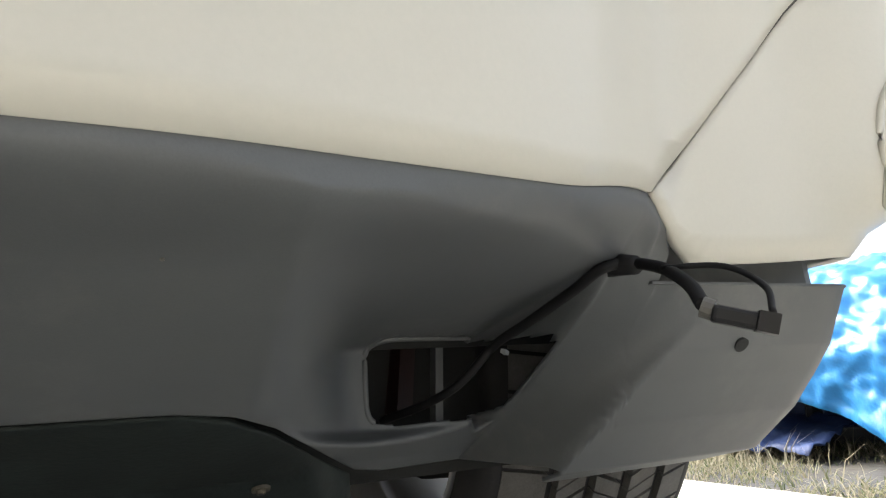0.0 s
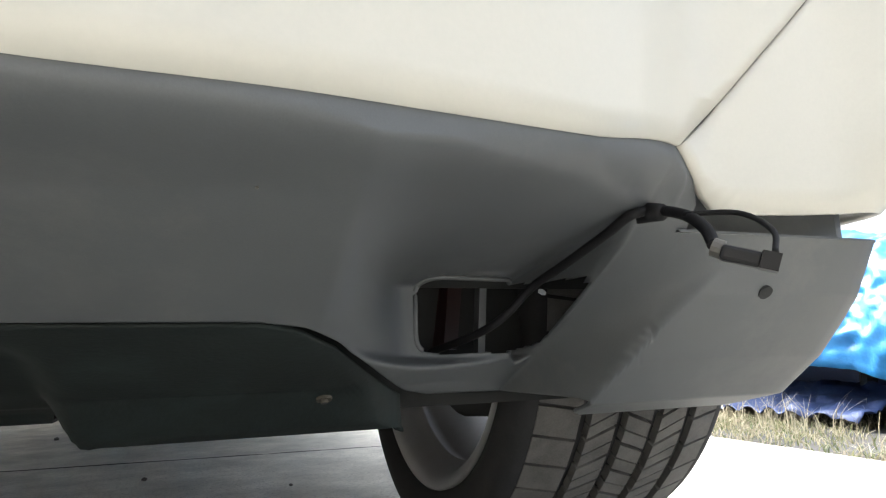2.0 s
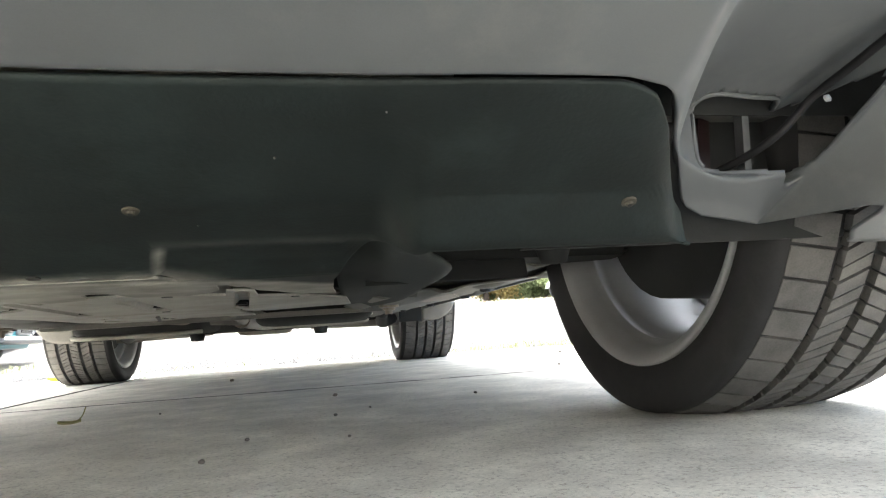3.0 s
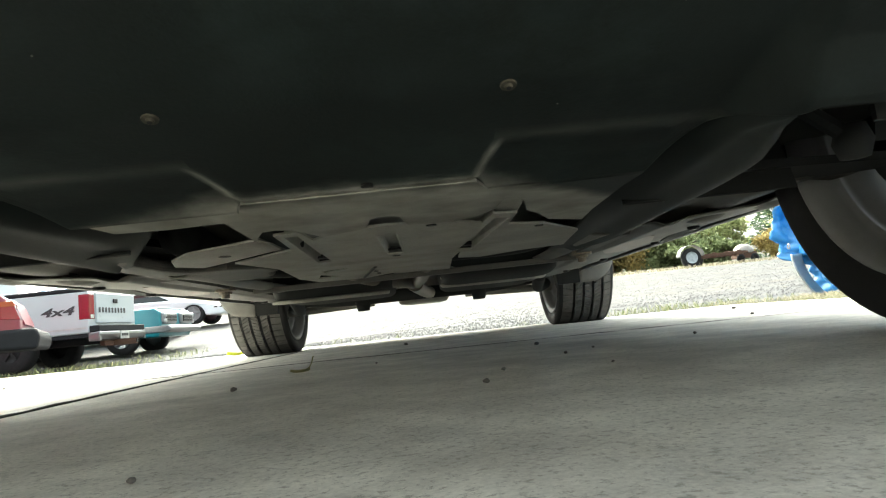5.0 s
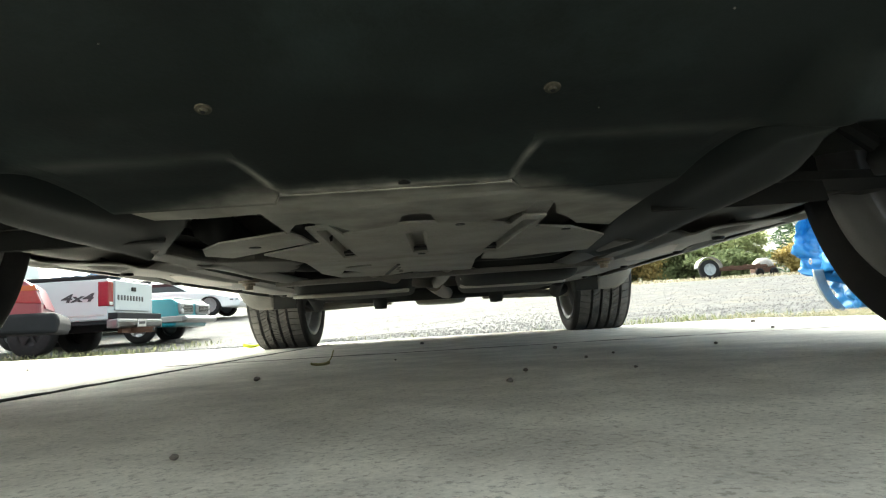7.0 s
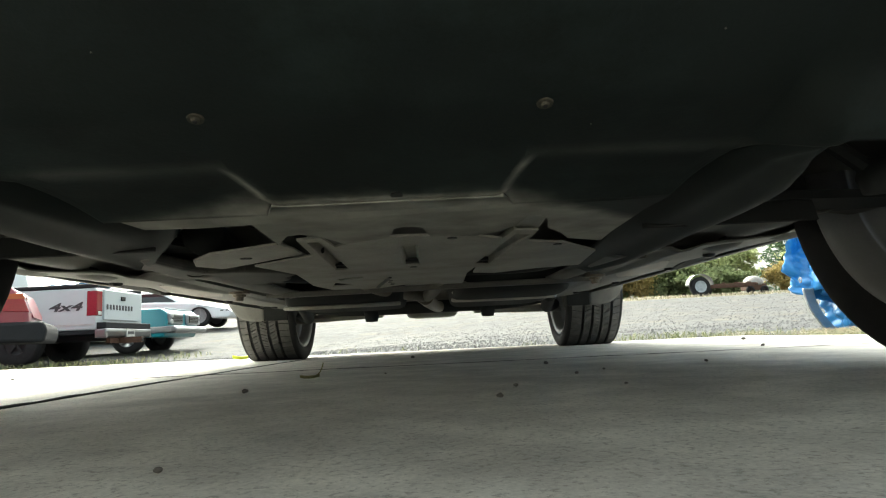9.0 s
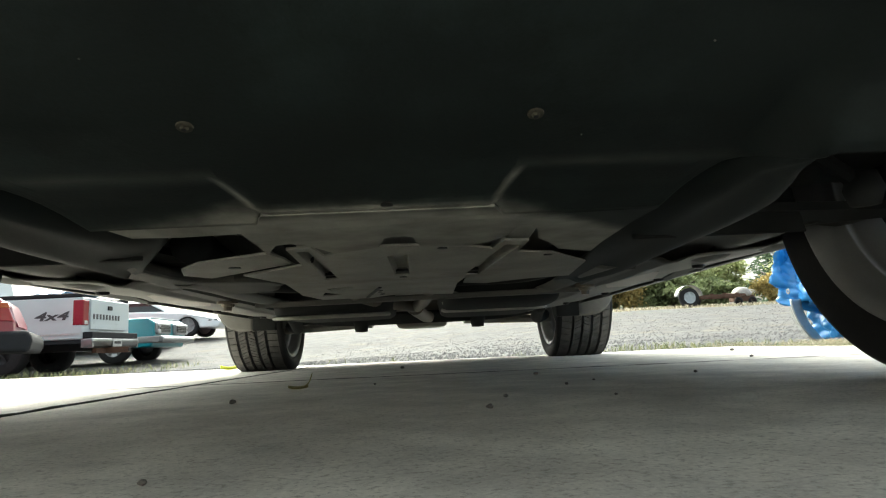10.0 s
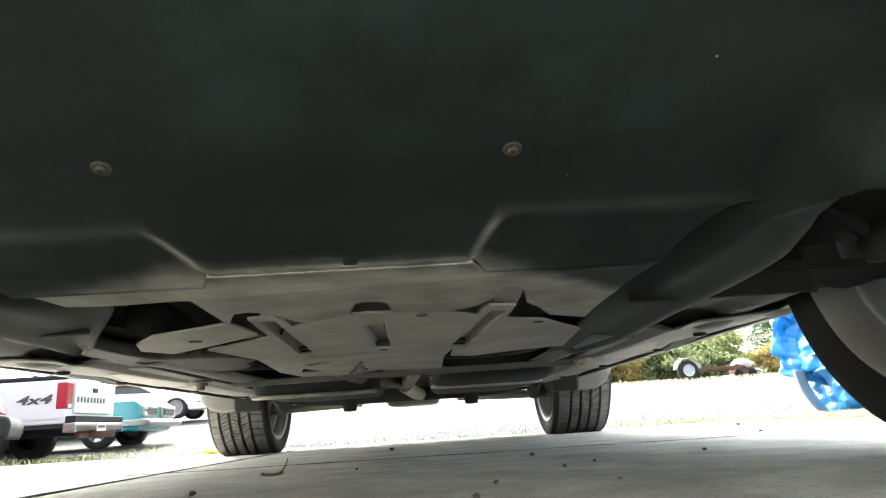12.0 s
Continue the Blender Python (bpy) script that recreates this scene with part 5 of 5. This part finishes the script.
    text_mesh("4x4", 0.29, DECAL, ob, pose(X - 0.86, Y0 - 0.006, Z + 0.96, 90, 0, 0) @ Matrix.Diagonal((1.35, 0.72, 1, 1)), "four_by_four_decal")
    part("wheel_well", boxed((1.0, 0.5, 0.50), X - 1.42, Y0 + 0.32, Z + 0.72), BUMPERBLACK, ob, "black wheel well")
    for yy in (Y0 + 0.02, Y1 - 0.02):
        part("bumper_end", boxed((0.20, 0.06, 0.16), X + 0.09, yy, Z + 0.53), CHROME, bumper, "chrome bumper end")
    wheels_of(ob, (X - 1.45, X - 4.5), Y0, Y1, Z, 0.41, 0.21, 0.26, DARK)
    sheet_ob = part("blue_sheet", sheet(16, 12, lambda u, v: Vector((X - 1.15 + 0.9 * u, Y0 + 0.2 + 1.2 * v, Z + 1.47 + 0.12 * noise.noise((u * 4, v * 4, 1)) + 0.08 * math.sin(math.pi * u) * math.sin(math.pi * v)))), TARP, None, smooth=True)
    solid(sheet_ob, 0.003)
    tagged(sheet_ob, "crumpled blue tarpaulin lying on a pickup bed", "tarpaulin")


# teal sixties car, nose towards +x
def build_classic():
    X, Y0, Y1, Z = -5.85, 13.15, 14.95, 0.02
    ob = thing("classic_car", "teal sixties car with chrome grille and bumper", "car", "parked vehicles")
    low = Z + 0.32
    out = arched([(X - 0.05, low), (X - 4.7, low), (X - 4.75, Z + 0.7), (X - 4.6, Z + 0.92), (X - 2.5, Z + 0.95), (X - 0.12, Z + 0.95), (X, Z + 0.86), (X + 0.02, Z + 0.5)], (X - 0.86, X - 3.6), 0.40, low)
    rounded(part("body", slab_profile(out, Y0, Y1, 0), TEALPAINT, ob, "glossy teal body"), 0.04, 3)
    rounded(part("bonnet_stripe", boxed((1.7, 1.5, 0.02), X - 0.95, (Y0 + Y1) / 2, Z + 0.955), WHITEPAINT, ob, "white bonnet panel"), 0.008)
    rounded(part("cabin", slab_profile([(X - 1.9, Z + 0.94), (X - 4.2, Z + 0.94), (X - 3.6, Z + 1.36), (X - 2.5, Z + 1.38)], Y0 + 0.1, Y1 - 0.1, 0, 0.14), WHITEPAINT, ob, "white roof"), 0.05, 2)
    part("side_window", slab_profile([(X - 2.15, Z + 0.98), (X - 3.9, Z + 0.98), (X - 3.5, Z + 1.3), (X - 2.6, Z + 1.31)], Y0 + 0.1, Y0 + 0.16, 0, 0.05), GLASS, ob)
    for yy in (Y0 + 0.42, Y1 - 0.42):
        nose = part("grille", boxed((0.12, 0.72, 0.26), X + 0.02, yy, Z + 0.72), CHROME, ob, "chrome grille surround")
        rounded(nose, 0.05, 3)
        rounded(part("grille_mouth", boxed((0.02, 0.56, 0.15), X + 0.085, yy, Z + 0.72), DARK, nose, "dark grille opening"), 0.02)
        for k in range(4):
            part("grille_slat", boxed((0.014, 0.54, 0.008), X + 0.094, yy, Z + 0.665 + 0.036 * k), CHROME, nose, "thin grille slat")
        for k in (-0.065, 0.065):
            part("headlamp", revolve([(0.0, 0.001), (0.02, 0.04), (0.0, 0.055), (-0.02, 0.055)], 20), GREYMETAL, nose, "round headlamp", smooth=True).matrix_basis = pose(X + 0.085, yy + (-0.30 if yy < (Y0 + Y1) / 2 else 0.30), Z + 0.72 + k)
    bumper = part("front_bumper", slab_profile([(X + 0.22, Z + 0.42), (X - 0.15, Z + 0.40), (X - 0.15, Z + 0.54), (X + 0.20, Z + 0.56), (X + 0.25, Z + 0.49)], Y0 - 0.02, Y1 + 0.02, 0), CHROME, ob, "chrome front bumper")
    rounded(bumper, 0.03)
    rounded(part("wing_guard", boxed((0.55, 0.03, 0.14), X - 0.15, Y0 - 0.01, Z + 0.48), CHROME, bumper, "chrome bumper end"), 0.02)
    part("side_trim", boxed((2.6, 0.012, 0.03), X - 2.4, Y0 - 0.006, Z + 0.40), CHROME, ob)
    wheels_of(ob, (X - 0.86, X - 3.6), Y0, Y1, Z, 0.34, 0.20, 0.2, CHROME)


def build_low_car(name, label, X, Y0, Y1, Z, paint, high):
    ob = thing(name, label, "car", "parked vehicles")
    low = Z + 0.24
    out = arched([(X - 0.1, low), (X - 4.3, low), (X - 4.4, Z + 0.55), (X - 4.3, Z + 0.86 * high), (X - 2.4, Z + 0.86 * high), (X - 1.2, Z + 0.78 * high), (X - 0.2, Z + 0.56 * high), (X, Z + 0.42)], (X - 1.05, X - 3.55), 0.37, low)
    rounded(part("body", slab_profile(out, Y0, Y1, 0), paint, ob, "smooth low body"), 0.06, 3)
    rounded(part("cabin", slab_profile([(X - 1.5, Z + 0.78 * high), (X - 3.9, Z + 0.84 * high), (X - 3.1, Z + 1.22 * high), (X - 2.3, Z + 1.22 * high)], Y0 + 0.12, Y1 - 0.12, 0, 0.16), paint, ob), 0.06, 2)
    part("side_window", slab_profile([(X - 1.8, Z + 0.85 * high), (X - 3.5, Z + 0.88 * high), (X - 3.0, Z + 1.15 * high), (X - 2.35, Z + 1.15 * high)], Y0 + 0.12, Y0 + 0.2, 0, 0.06), GLASS, ob)
    for k in (0.16, 0.34):
        part("marker_lamp", boxed((0.10, 0.012, 0.035), X - k, Y0 - 0.004, Z + 0.47), DARK, ob, "small dark marker lamp")
    part("front_lamp", boxed((0.03, 0.4, 0.08), X - 0.03, Y0 + 0.3, Z + 0.46), GLASS, ob)
    wheels_of(ob, (X - 1.05, X - 3.55), Y0, Y1, Z, 0.33, 0.23, 0.22, RIM)


build_red_suv()
build_pickup()
build_classic()
build_low_car("red_sports_car", "low red car parked behind a teal car", -7.1, 16.2, 17.9, 0.30, REDPAINT, 1.1)
build_low_car("white_sports_car", "low white sports car with silver wheels on gravel", -6.28, 19.1, 20.9, 0.72, BRIGHTPAINT, 0.95)


# ---- covered object beside the drive ----
def wrinkle(x, y, z):
    n = noise.noise((x * 3.1, y * 3.1, z * 3.1)) * 0.04
    for f, a in ((4.0, 0.055), (9.0, 0.040), (19.0, 0.022), (38.0, 0.010)):
        n -= abs(noise.noise((x * f + 9, y * f, z * f + f))) * a * 0.6
    # sharp creases between flat facets
    for f, a in ((4.0, 0.030), (9.0, 0.019), (18.0, 0.010)):
        d = noise.voronoi((x * f, y * f, z * f + f))[0]
        n -= (d[1] - d[0]) * a
    return n


def tarp_hem(y):
    return line(y, [(0.0, 0.0), (0.22, 0.0), (0.40, 0.10), (0.60, 0.17), (0.9, 0.2), (1.6, 0.24), (2.6, 0.27), (3.3, 0.26), (3.6, 0.24)])


def tarp_place(u, v):
    """u runs along y, v over the top from one hem to the other."""
    y = -0.6 + 4.2 * u
    a = math.pi * v
    hem = tarp_hem(y) if v < 0.5 else 0.1
    h = line(y, [(-0.6, 0.55), (0.2, 0.66), (1.5, 0.80), (3.2, 0.86), (3.6, 0.74)])
    w = line(y, [(-0.6, 0.8), (0.3, 0.95), (2.6, 0.95), (3.6, 0.72)])
    c, s = math.cos(a), math.sin(a)
    x = 3.39 - w * math.copysign(abs(c) ** 0.45, c)
    z = hem + (h - hem) * s ** 0.75
    k = wrinkle(x, y, z)
    fold = 0.035 * math.sin(y * 9 + 3 * noise.noise((y, 0, 2))) * (1 - s)
    return Vector((x - (k + fold) * c * 1.2, y, max(z + k * s, 0.0 if hem < 0.02 else z - 0.05)))


tarp = part("tarpaulin", sheet(340, 180, tarp_place), TARP, None, smooth=True)
solid(tarp, 0.003)
tagged(tarp, "wrinkled bright blue tarpaulin with grommets draped over a load", "tarpaulin")
end = part("end_fold", sheet(70, 60, lambda u, v: Vector((2.56 + 0.85 * u + 0.04 * noise.noise((u * 5, v * 5, 3)) + wrinkle(u, 7.0, v), 3.62 + wrinkle(u, 5.0, v) - 0.10 * v + 0.10 * math.sin(7 * u + 3 * v) * v + 0.05 * noise.noise((u * 9, v * 9, 1)), 0.86 - (0.62 + 0.1 * math.sin(4 * u)) * v))), TARP, tarp, "hanging end of the sheet", smooth=True)
solid(end, 0.003)
for gx_, gy_, gz_ in ((2.60, 2.9, 0.33), (2.55, 3.3, 0.32), (2.56, 3.45, 0.60), (2.58, 2.2, 0.31)):
    gr = part("grommet", revolve([(0, 0.009), (0, 0.02), (0.004, 0.018), (0.004, 0.010), (0, 0.009)], 14), CHROME, tarp, "shiny metal eyelet")
    gr.matrix_basis = pose(gx_ - 0.09, gy_, gz_, 0, 180)
load = part("covered_load", boxed((1.2, 3.6, 0.5), 3.45, 1.55, 0.30), NAVY, None)
rounded(load, 0.06, 3)
tagged(load, "dark blue covered load standing under a tarpaulin", "load")
for x, y, r in ((2.72, 1.1, 0.05), (2.75, 0.75, 0.06), (2.8, 1.5, 0.07)):
    part("support", tube([(x, y, -0.03), (x + 0.1, y + 0.05, 0.3)], r * 0.5, 8), DARK, load, "dark prop")
low_sheet = part("lower_sheet", sheet(90, 44, lambda u, v: Vector((2.66 + 0.12 * v + 1.3 * wrinkle(1.2 * u, 9.0, 0.44 * v) + 0.06 * noise.noise((u * 8, v * 6, 8)), 2.35 + 1.2 * u, 0.42 - 0.44 * v + 0.03 * noise.noise((u * 7, v * 7, 4))))), TARP, tarp, "crumpled lower sheet", smooth=True)
solid(low_sheet, 0.003)
ground_sheet = part("ground_sheet", sheet(50, 16, lambda u, v: Vector((2.42 + 0.35 * v + 0.05 * noise.noise((u * 6, v * 3, 3)), 0.55 + 1.1 * u, 0.0 + 0.10 * v + 0.05 * abs(noise.noise((u * 11, v * 6, 6)))))), NAVY, tarp, "dark blue sheet on the ground", smooth=True)
solid(ground_sheet, 0.003)
fender = part("mudguard", sheet(20, 6, lambda u, v: Vector((2.525 + 0.13 * u ** 2.0 + 0.085 * v, 3.40 + 0.03 * v, 0.27 - 0.29 * u))), GREYMETAL, None, smooth=True)
solid(fender, 0.012, 0)
tagged(fender, "curved grey metal guard below a tarpaulin", "mudguard")
post = part("marker_strip", boxed((0.02, 0.06, 0.16), 2.52, 0.74, 0.27, 8, 4), ORANGE, None)
tagged(post, "orange marker strip hanging by the blue cover", "marker")


# ---- trailer on the rise ----
def build_trailer():
    X, Y, Z = 8.50, 19.45, ground_z(8.5, 19.45) + 0.02
    ob = thing("trailer", "rusty flat trailer with a grey mudguard on grass", "trailer")
    road_wheel(ob, X, Y, Z + 0.30, 0.31, 0.19, 0.2, -1, WHITEPAINT, "trailer tyre with a pale rim")
    solid(part("mudguard", sheet(16, 4, lambda u, v: Vector((X - 0.40 * math.cos(math.pi * u), Y - 0.14 + 0.30 * v, Z + 0.34 + 0.36 * math.sin(math.pi * u)))), GREYMETAL, ob, "galvanised mudguard", smooth=True), 0.006)
    road_wheel(ob, X + 0.78, Y + 1.7, Z + 0.30, 0.31, 0.19, 0.2, 1, WHITEPAINT)
    for yy in (Y + 0.25, Y + 1.45):
        part("rail", boxed((2.0, 0.07, 0.08), X + 0.95 + 0.45 * (yy - Y - 0.25), yy, Z + 0.34), RUST, ob, "rusty side rail")
    for k in range(5):
        part("deck_board", boxed((0.12, 1.3, 0.04), X + 0.30 + 0.42 * k, Y + 0.85, Z + 0.395, 0, 0, -24), RUST, ob)
    part("drawbar", tube([(X + 1.6, Y + 0.85, Z + 0.40), (X + 2.3, Y + 0.85, Z + 0.36)], 0.04, 8), RUST, ob, "rusty drawbar")
    bo = thing("utility_cart", "pale grey rounded cart beside a trailer", "cart")
    hood = bmesh.new()
    bmesh.ops.create_uvsphere(hood, u_segments=20, v_segments=10, radius=0.5)
    for v in hood.verts:
        v.co = Vector((v.co.x * 0.72, v.co.y * 0.6, max(v.co.z, -0.05) * 0.62))
    h = part("hood", hood, STEEL, bo, "pale rounded hood", smooth=True)
    zz = ground_z(11.0, 21)
    h.location = (11.0, 21, zz + 0.33)
    part("body", boxed((0.66, 0.5, 0.2), 11.0, 21, zz + 0.24), RUST, bo, "brown body")
    for dx in (-0.24, 0.24):
        road_wheel(bo, 11.0 + dx, 20.75, zz + 0.14, 0.14, 0.07, 0.1, -1, DARK)
    wh = part("white_box", boxed((0.5, 0.4, 0.3), 12.6, 20.5, ground_z(12.6, 20.5) + 0.15), WHITEPAINT)
    rounded(wh, 0.03)
    tagged(wh, "small white box on dry grass", "box")


build_trailer()


# ---- plants ----
rng = np.random.default_rng(4)


def blades(places, heights, width, lean, name, mat, label, kind="stuff", category="grass"):
    """Grass: one curved blade of three faces at each place."""
    vs, fs = [], []
    for (x, y, z), h in zip(places, heights):
        a = rng.uniform(0, 2 * math.pi)
        b = rng.uniform(0, 2 * math.pi)
        l = rng.uniform(0.1, 1) * lean * h
        dx, dy = math.cos(a) * width * h ** 0.5, math.sin(a) * width * h ** 0.5
        n = len(vs)
        for k, (t, w) in enumerate(((0, 1), (0.5, 0.8), (1, 0.15))):
            cx, cy, cz = x + math.cos(b) * l * t * t, y + math.sin(b) * l * t * t, z + h * t * (1 - 0.25 * lean * t)
            vs += [(cx - dx * w, cy - dy * w, cz), (cx + dx * w, cy + dy * w, cz)]
        fs += [(n, n + 1, n + 3, n + 2), (n + 2, n + 3, n + 5, n + 4)]
    me = bpy.data.meshes.new(name)
    me.from_pydata(vs, [], fs)
    me.materials.append(mat)
    ob = new(name, me)
    return tagged(ob, label, category, kind=kind)


def strip(n, x0, x1, y0, y1, edge=None):
    out = []
    while len(out) < n:
        x, y = rng.uniform(x0, x1), rng.uniform(y0, y1)
        if noise.noise((x * 1.7, y * 1.7, 0.3)) + 0.35 > rng.uniform() * 0.9:
            out.append((x, y, ground_z(x, y) - 0.005))
    return out


p = strip(15000, 1.87, 3.0, -1.5, 3.6)
blades(p, rng.uniform(0.01, 0.05, len(p)), 0.012, 1.0, "grass_verge", GRASSGREEN, "short mixed green and dry grass beside concrete")
p = strip(12000, 1.9, 3.0, -1.5, 3.4)
blades(p, rng.uniform(0.015, 0.07, len(p)), 0.009, 1.3, "dry_verge", GRASSDRY, "straw-coloured dry grass beside concrete")
p = strip(500, 2.15, 2.8, -0.3, 1.8)
blades(p, rng.uniform(0.06, 0.17, len(p)), 0.005, 0.8, "weeds", GRASSDRY, "tall thin seeding weeds beside a cover")
p = [(x, y, z) for x, y, z in strip(2600, -4.0, 2.4, 3.0, 3.9) if y > 2.99 + 0.25 * (1.86 - x) and (x > 0.9 or rng.uniform() < 0.12)]
blades(p, rng.uniform(0.02, 0.08, len(p)), 0.012, 0.9, "edge_grass", GRASSGREEN, "thin green grass along the slab edge")
p = [(x, y, ground_z(x, y)) for x, y in zip(rng.uniform(-10, -4.6, 1800), rng.uniform(7.2, 13.2, 1800))]
blades(p, rng.uniform(0.03, 0.14, len(p)), 0.02, 0.9, "yard_weeds", GRASSGREEN, "scattered weeds round parked vehicles")
p = strip(9000, 2, 26, 17.0, 30)
blades(p, rng.uniform(0.04, 0.16, len(p)), 0.05, 0.9, "dry_meadow", GRASSDRY, "dry yellow grass before the trees")

# loose stones over the gravel bed
sv, sf = [], []
for k in range(30000):
    y = 3.05 + 13 * rng.uniform() ** 1.8
    x = rng.uniform(-1, 1) * (2.5 + 0.62 * y) + 0.6
    if y < 3.02 + 0.25 * (1.86 - x) and x < 1.9 or (x > 2.3 and y < 3.8):
        continue
    r = rng.uniform(0.005, 0.017)
    z = ground_z(x, y) + 0.03 * noise.noise((x * 0.5, y * 0.5, 0)) * step(2.8, 6, y)
    n = len(sv)
    jit = rng.uniform(0.6, 1.3, 6)
    sv += [(x + r * jit[0], y, z), (x, y + r * jit[1], z), (x - r * jit[2], y, z), (x, y - r * jit[3], z), (x + 0.2 * r, y, z + r * jit[4] * 0.8)]
    sf += [(n, n + 1, n + 4), (n + 1, n + 2, n + 4), (n + 2, n + 3, n + 4), (n + 3, n, n + 4)]
me = bpy.data.meshes.new("gravel_stones")
me.from_pydata(sv, [], sf)
me.materials.append(STONE)
tagged(new("gravel_stones", me), "loose pale crushed stones", "gravel", kind="stuff")


def crown(centre, size, count, leaf, mat, parent, name, seed):
    """Many small leaf faces in clumps, with gaps between."""
    r = np.random.default_rng(seed)
    clumps = []
    for k in range(26):
        d = r.normal(size=3)
        d /= np.linalg.norm(d)
        clumps.append((np.array(centre) + d * np.array(size) * r.uniform(0.35, 1.0), r.uniform(0.16, 0.34)))
    vs, fs = [], []
    for k in range(count):
        c, cr = clumps[r.integers(len(clumps))]
        q = c + r.normal(size=3) * np.array(size) * cr * 0.55
        a, b = r.normal(size=3), r.normal(size=3)
        a /= np.linalg.norm(a)
        b -= a * (a @ b)
        b /= np.linalg.norm(b)
        s = leaf * r.uniform(0.6, 1.4)
        n = len(vs)
        vs += [tuple(q - a * s), tuple(q + b * s * 0.5), tuple(q + a * s), tuple(q - b * s * 0.5)]
        fs.append((n, n + 1, n + 2, n + 3))
    me = bpy.data.meshes.new(name)
    me.from_pydata(vs, [], fs)
    me.materials.append(mat)
    ob = new(name, me)
    ob.parent = parent
    return ob


def tree(x, y, h, w, mat, label, seed, low=0.12, leaf=0.085, count=13000):
    z = ground_z(x, y)
    ob = thing("tree", label, "tree", "trees behind the yard")
    r = random.Random(seed)
    lean = (r.uniform(-0.3, 0.3), r.uniform(-0.3, 0.3))
    part("trunk", tube(curve_points([(x, y, z - 0.1), (x + lean[0] * 0.3, y + lean[1] * 0.3, z + h * 0.35), (x + lean[0], y + lean[1], z + h * 0.8)], 4), [0.16 - 0.012 * k for k in range(9)], 8), BARK, ob, smooth=True)
    for k in range(6):
        a = r.uniform(0, 6.28)
        b = z + h * (0.25 + 0.08 * k)
        part("limb", tube([(x, y, b), (x + math.cos(a) * w * 0.35, y + math.sin(a) * w * 0.35, b + h * 0.12), (x + math.cos(a) * w * 0.7, y + math.sin(a) * w * 0.7, b + h * 0.28)], [0.06, 0.04, 0.02], 6), BARK, ob, smooth=True)
    crown((x, y, z + h * (0.5 + low / 2)), (w, w, h * (0.5 - low / 2)), count, leaf, mat, ob, "crown", seed)


def pine(x, y, h, w, seed):
    z = ground_z(x, y)
    ob = thing("pine_tree", "dark blue-green pine tree with drooping boughs", "tree", "trees behind the yard")
    part("trunk", tube([(x, y, z - 0.1), (x, y, z + h * 0.5), (x, y, z + h)], [0.18, 0.12, 0.03], 8), BARK, ob, smooth=True)
    r = np.random.default_rng(seed)
    vs, fs = [], []
    for k in range(9000):
        t = r.uniform() ** 0.7
        rad = w * (1 - t) * (0.55 + 0.45 * math.sin(t * 42) ** 2) * r.uniform(0.2, 1) ** 0.5
        a = r.uniform(0, 2 * math.pi)
        q = np.array((x + math.cos(a) * rad, y + math.sin(a) * rad, z + 0.3 + (h - 0.3) * t - 0.18 * rad))
        d = np.array((math.cos(a), math.sin(a), -0.2)) + r.normal(size=3) * 0.5
        d /= np.linalg.norm(d)
        e = np.cross(d, r.normal(size=3))
        e /= np.linalg.norm(e)
        s = 0.16 * r.uniform(0.6, 1.4)
        n = len(vs)
        vs += [tuple(q - d * s), tuple(q + e * s * 0.28), tuple(q + d * s), tuple(q - e * s * 0.28)]
        fs.append((n, n + 1, n + 2, n + 3))
    me = bpy.data.meshes.new("crown")
    me.from_pydata(vs, [], fs)
    me.materials.append(LEAFPINE)
    o = new("crown", me)
    o.parent = ob


for k, (x, y, h, w, kind) in enumerate(((8.2, 27.5, 2.6, 1.5, 'y'), (10.2, 29, 3.0, 1.7, 'l'), (9.3, 31, 5.2, 2.4, 'l'), (12.3, 30, 4.4, 1.9, 'l'), (13.4, 33, 5.2, 2.2, 'l'), (14.4, 31, 3.0, 1.6, 'l'), (6.2, 29, 4.2, 2.2, 'l'),
                                       (11.0, 36, 8.0, 3.0, 'l'), (20.4, 33, 6.0, 2.2, 'l'), (3.0, 33, 7.0, 3.2, 'g'), (23.5, 35, 8.5, 3, 'g'), (-1.5, 38, 8.5, 3.4, 'g'), (17.2, 29.5, 1.8, 1.2, 'y'), (19.0, 29.0, 1.6, 1.1, 'l'), (7.0, 36, 9.0, 3.0, 'g'), (11.2, 27.6, 1.7, 1.5, 'b'), (9.6, 28.2, 1.8, 1.4, 'b'), (13.2, 28.4, 1.5, 1.4, 'b'))):
    mat = {'y': LEAFYELLOW, 'g': LEAFGREEN, 'b': LEAFGREEN, 'l': LEAFLIGHT}[kind]
    tree(x, y, h, w, mat, {'y': "autumn yellow bush at the edge of the yard", 'b': "low dark green shrub behind the gravel yard", 'g': "dense dark green tree behind the yard", 'l': "light yellow-green tree behind the yard"}[kind], 10 + k, low=0.02 if kind in 'yb' else 0.1)
pine(18.6, 31.5, 11.0, 2.6, 77)
pine(21.8, 36, 13.0, 3.0, 78)
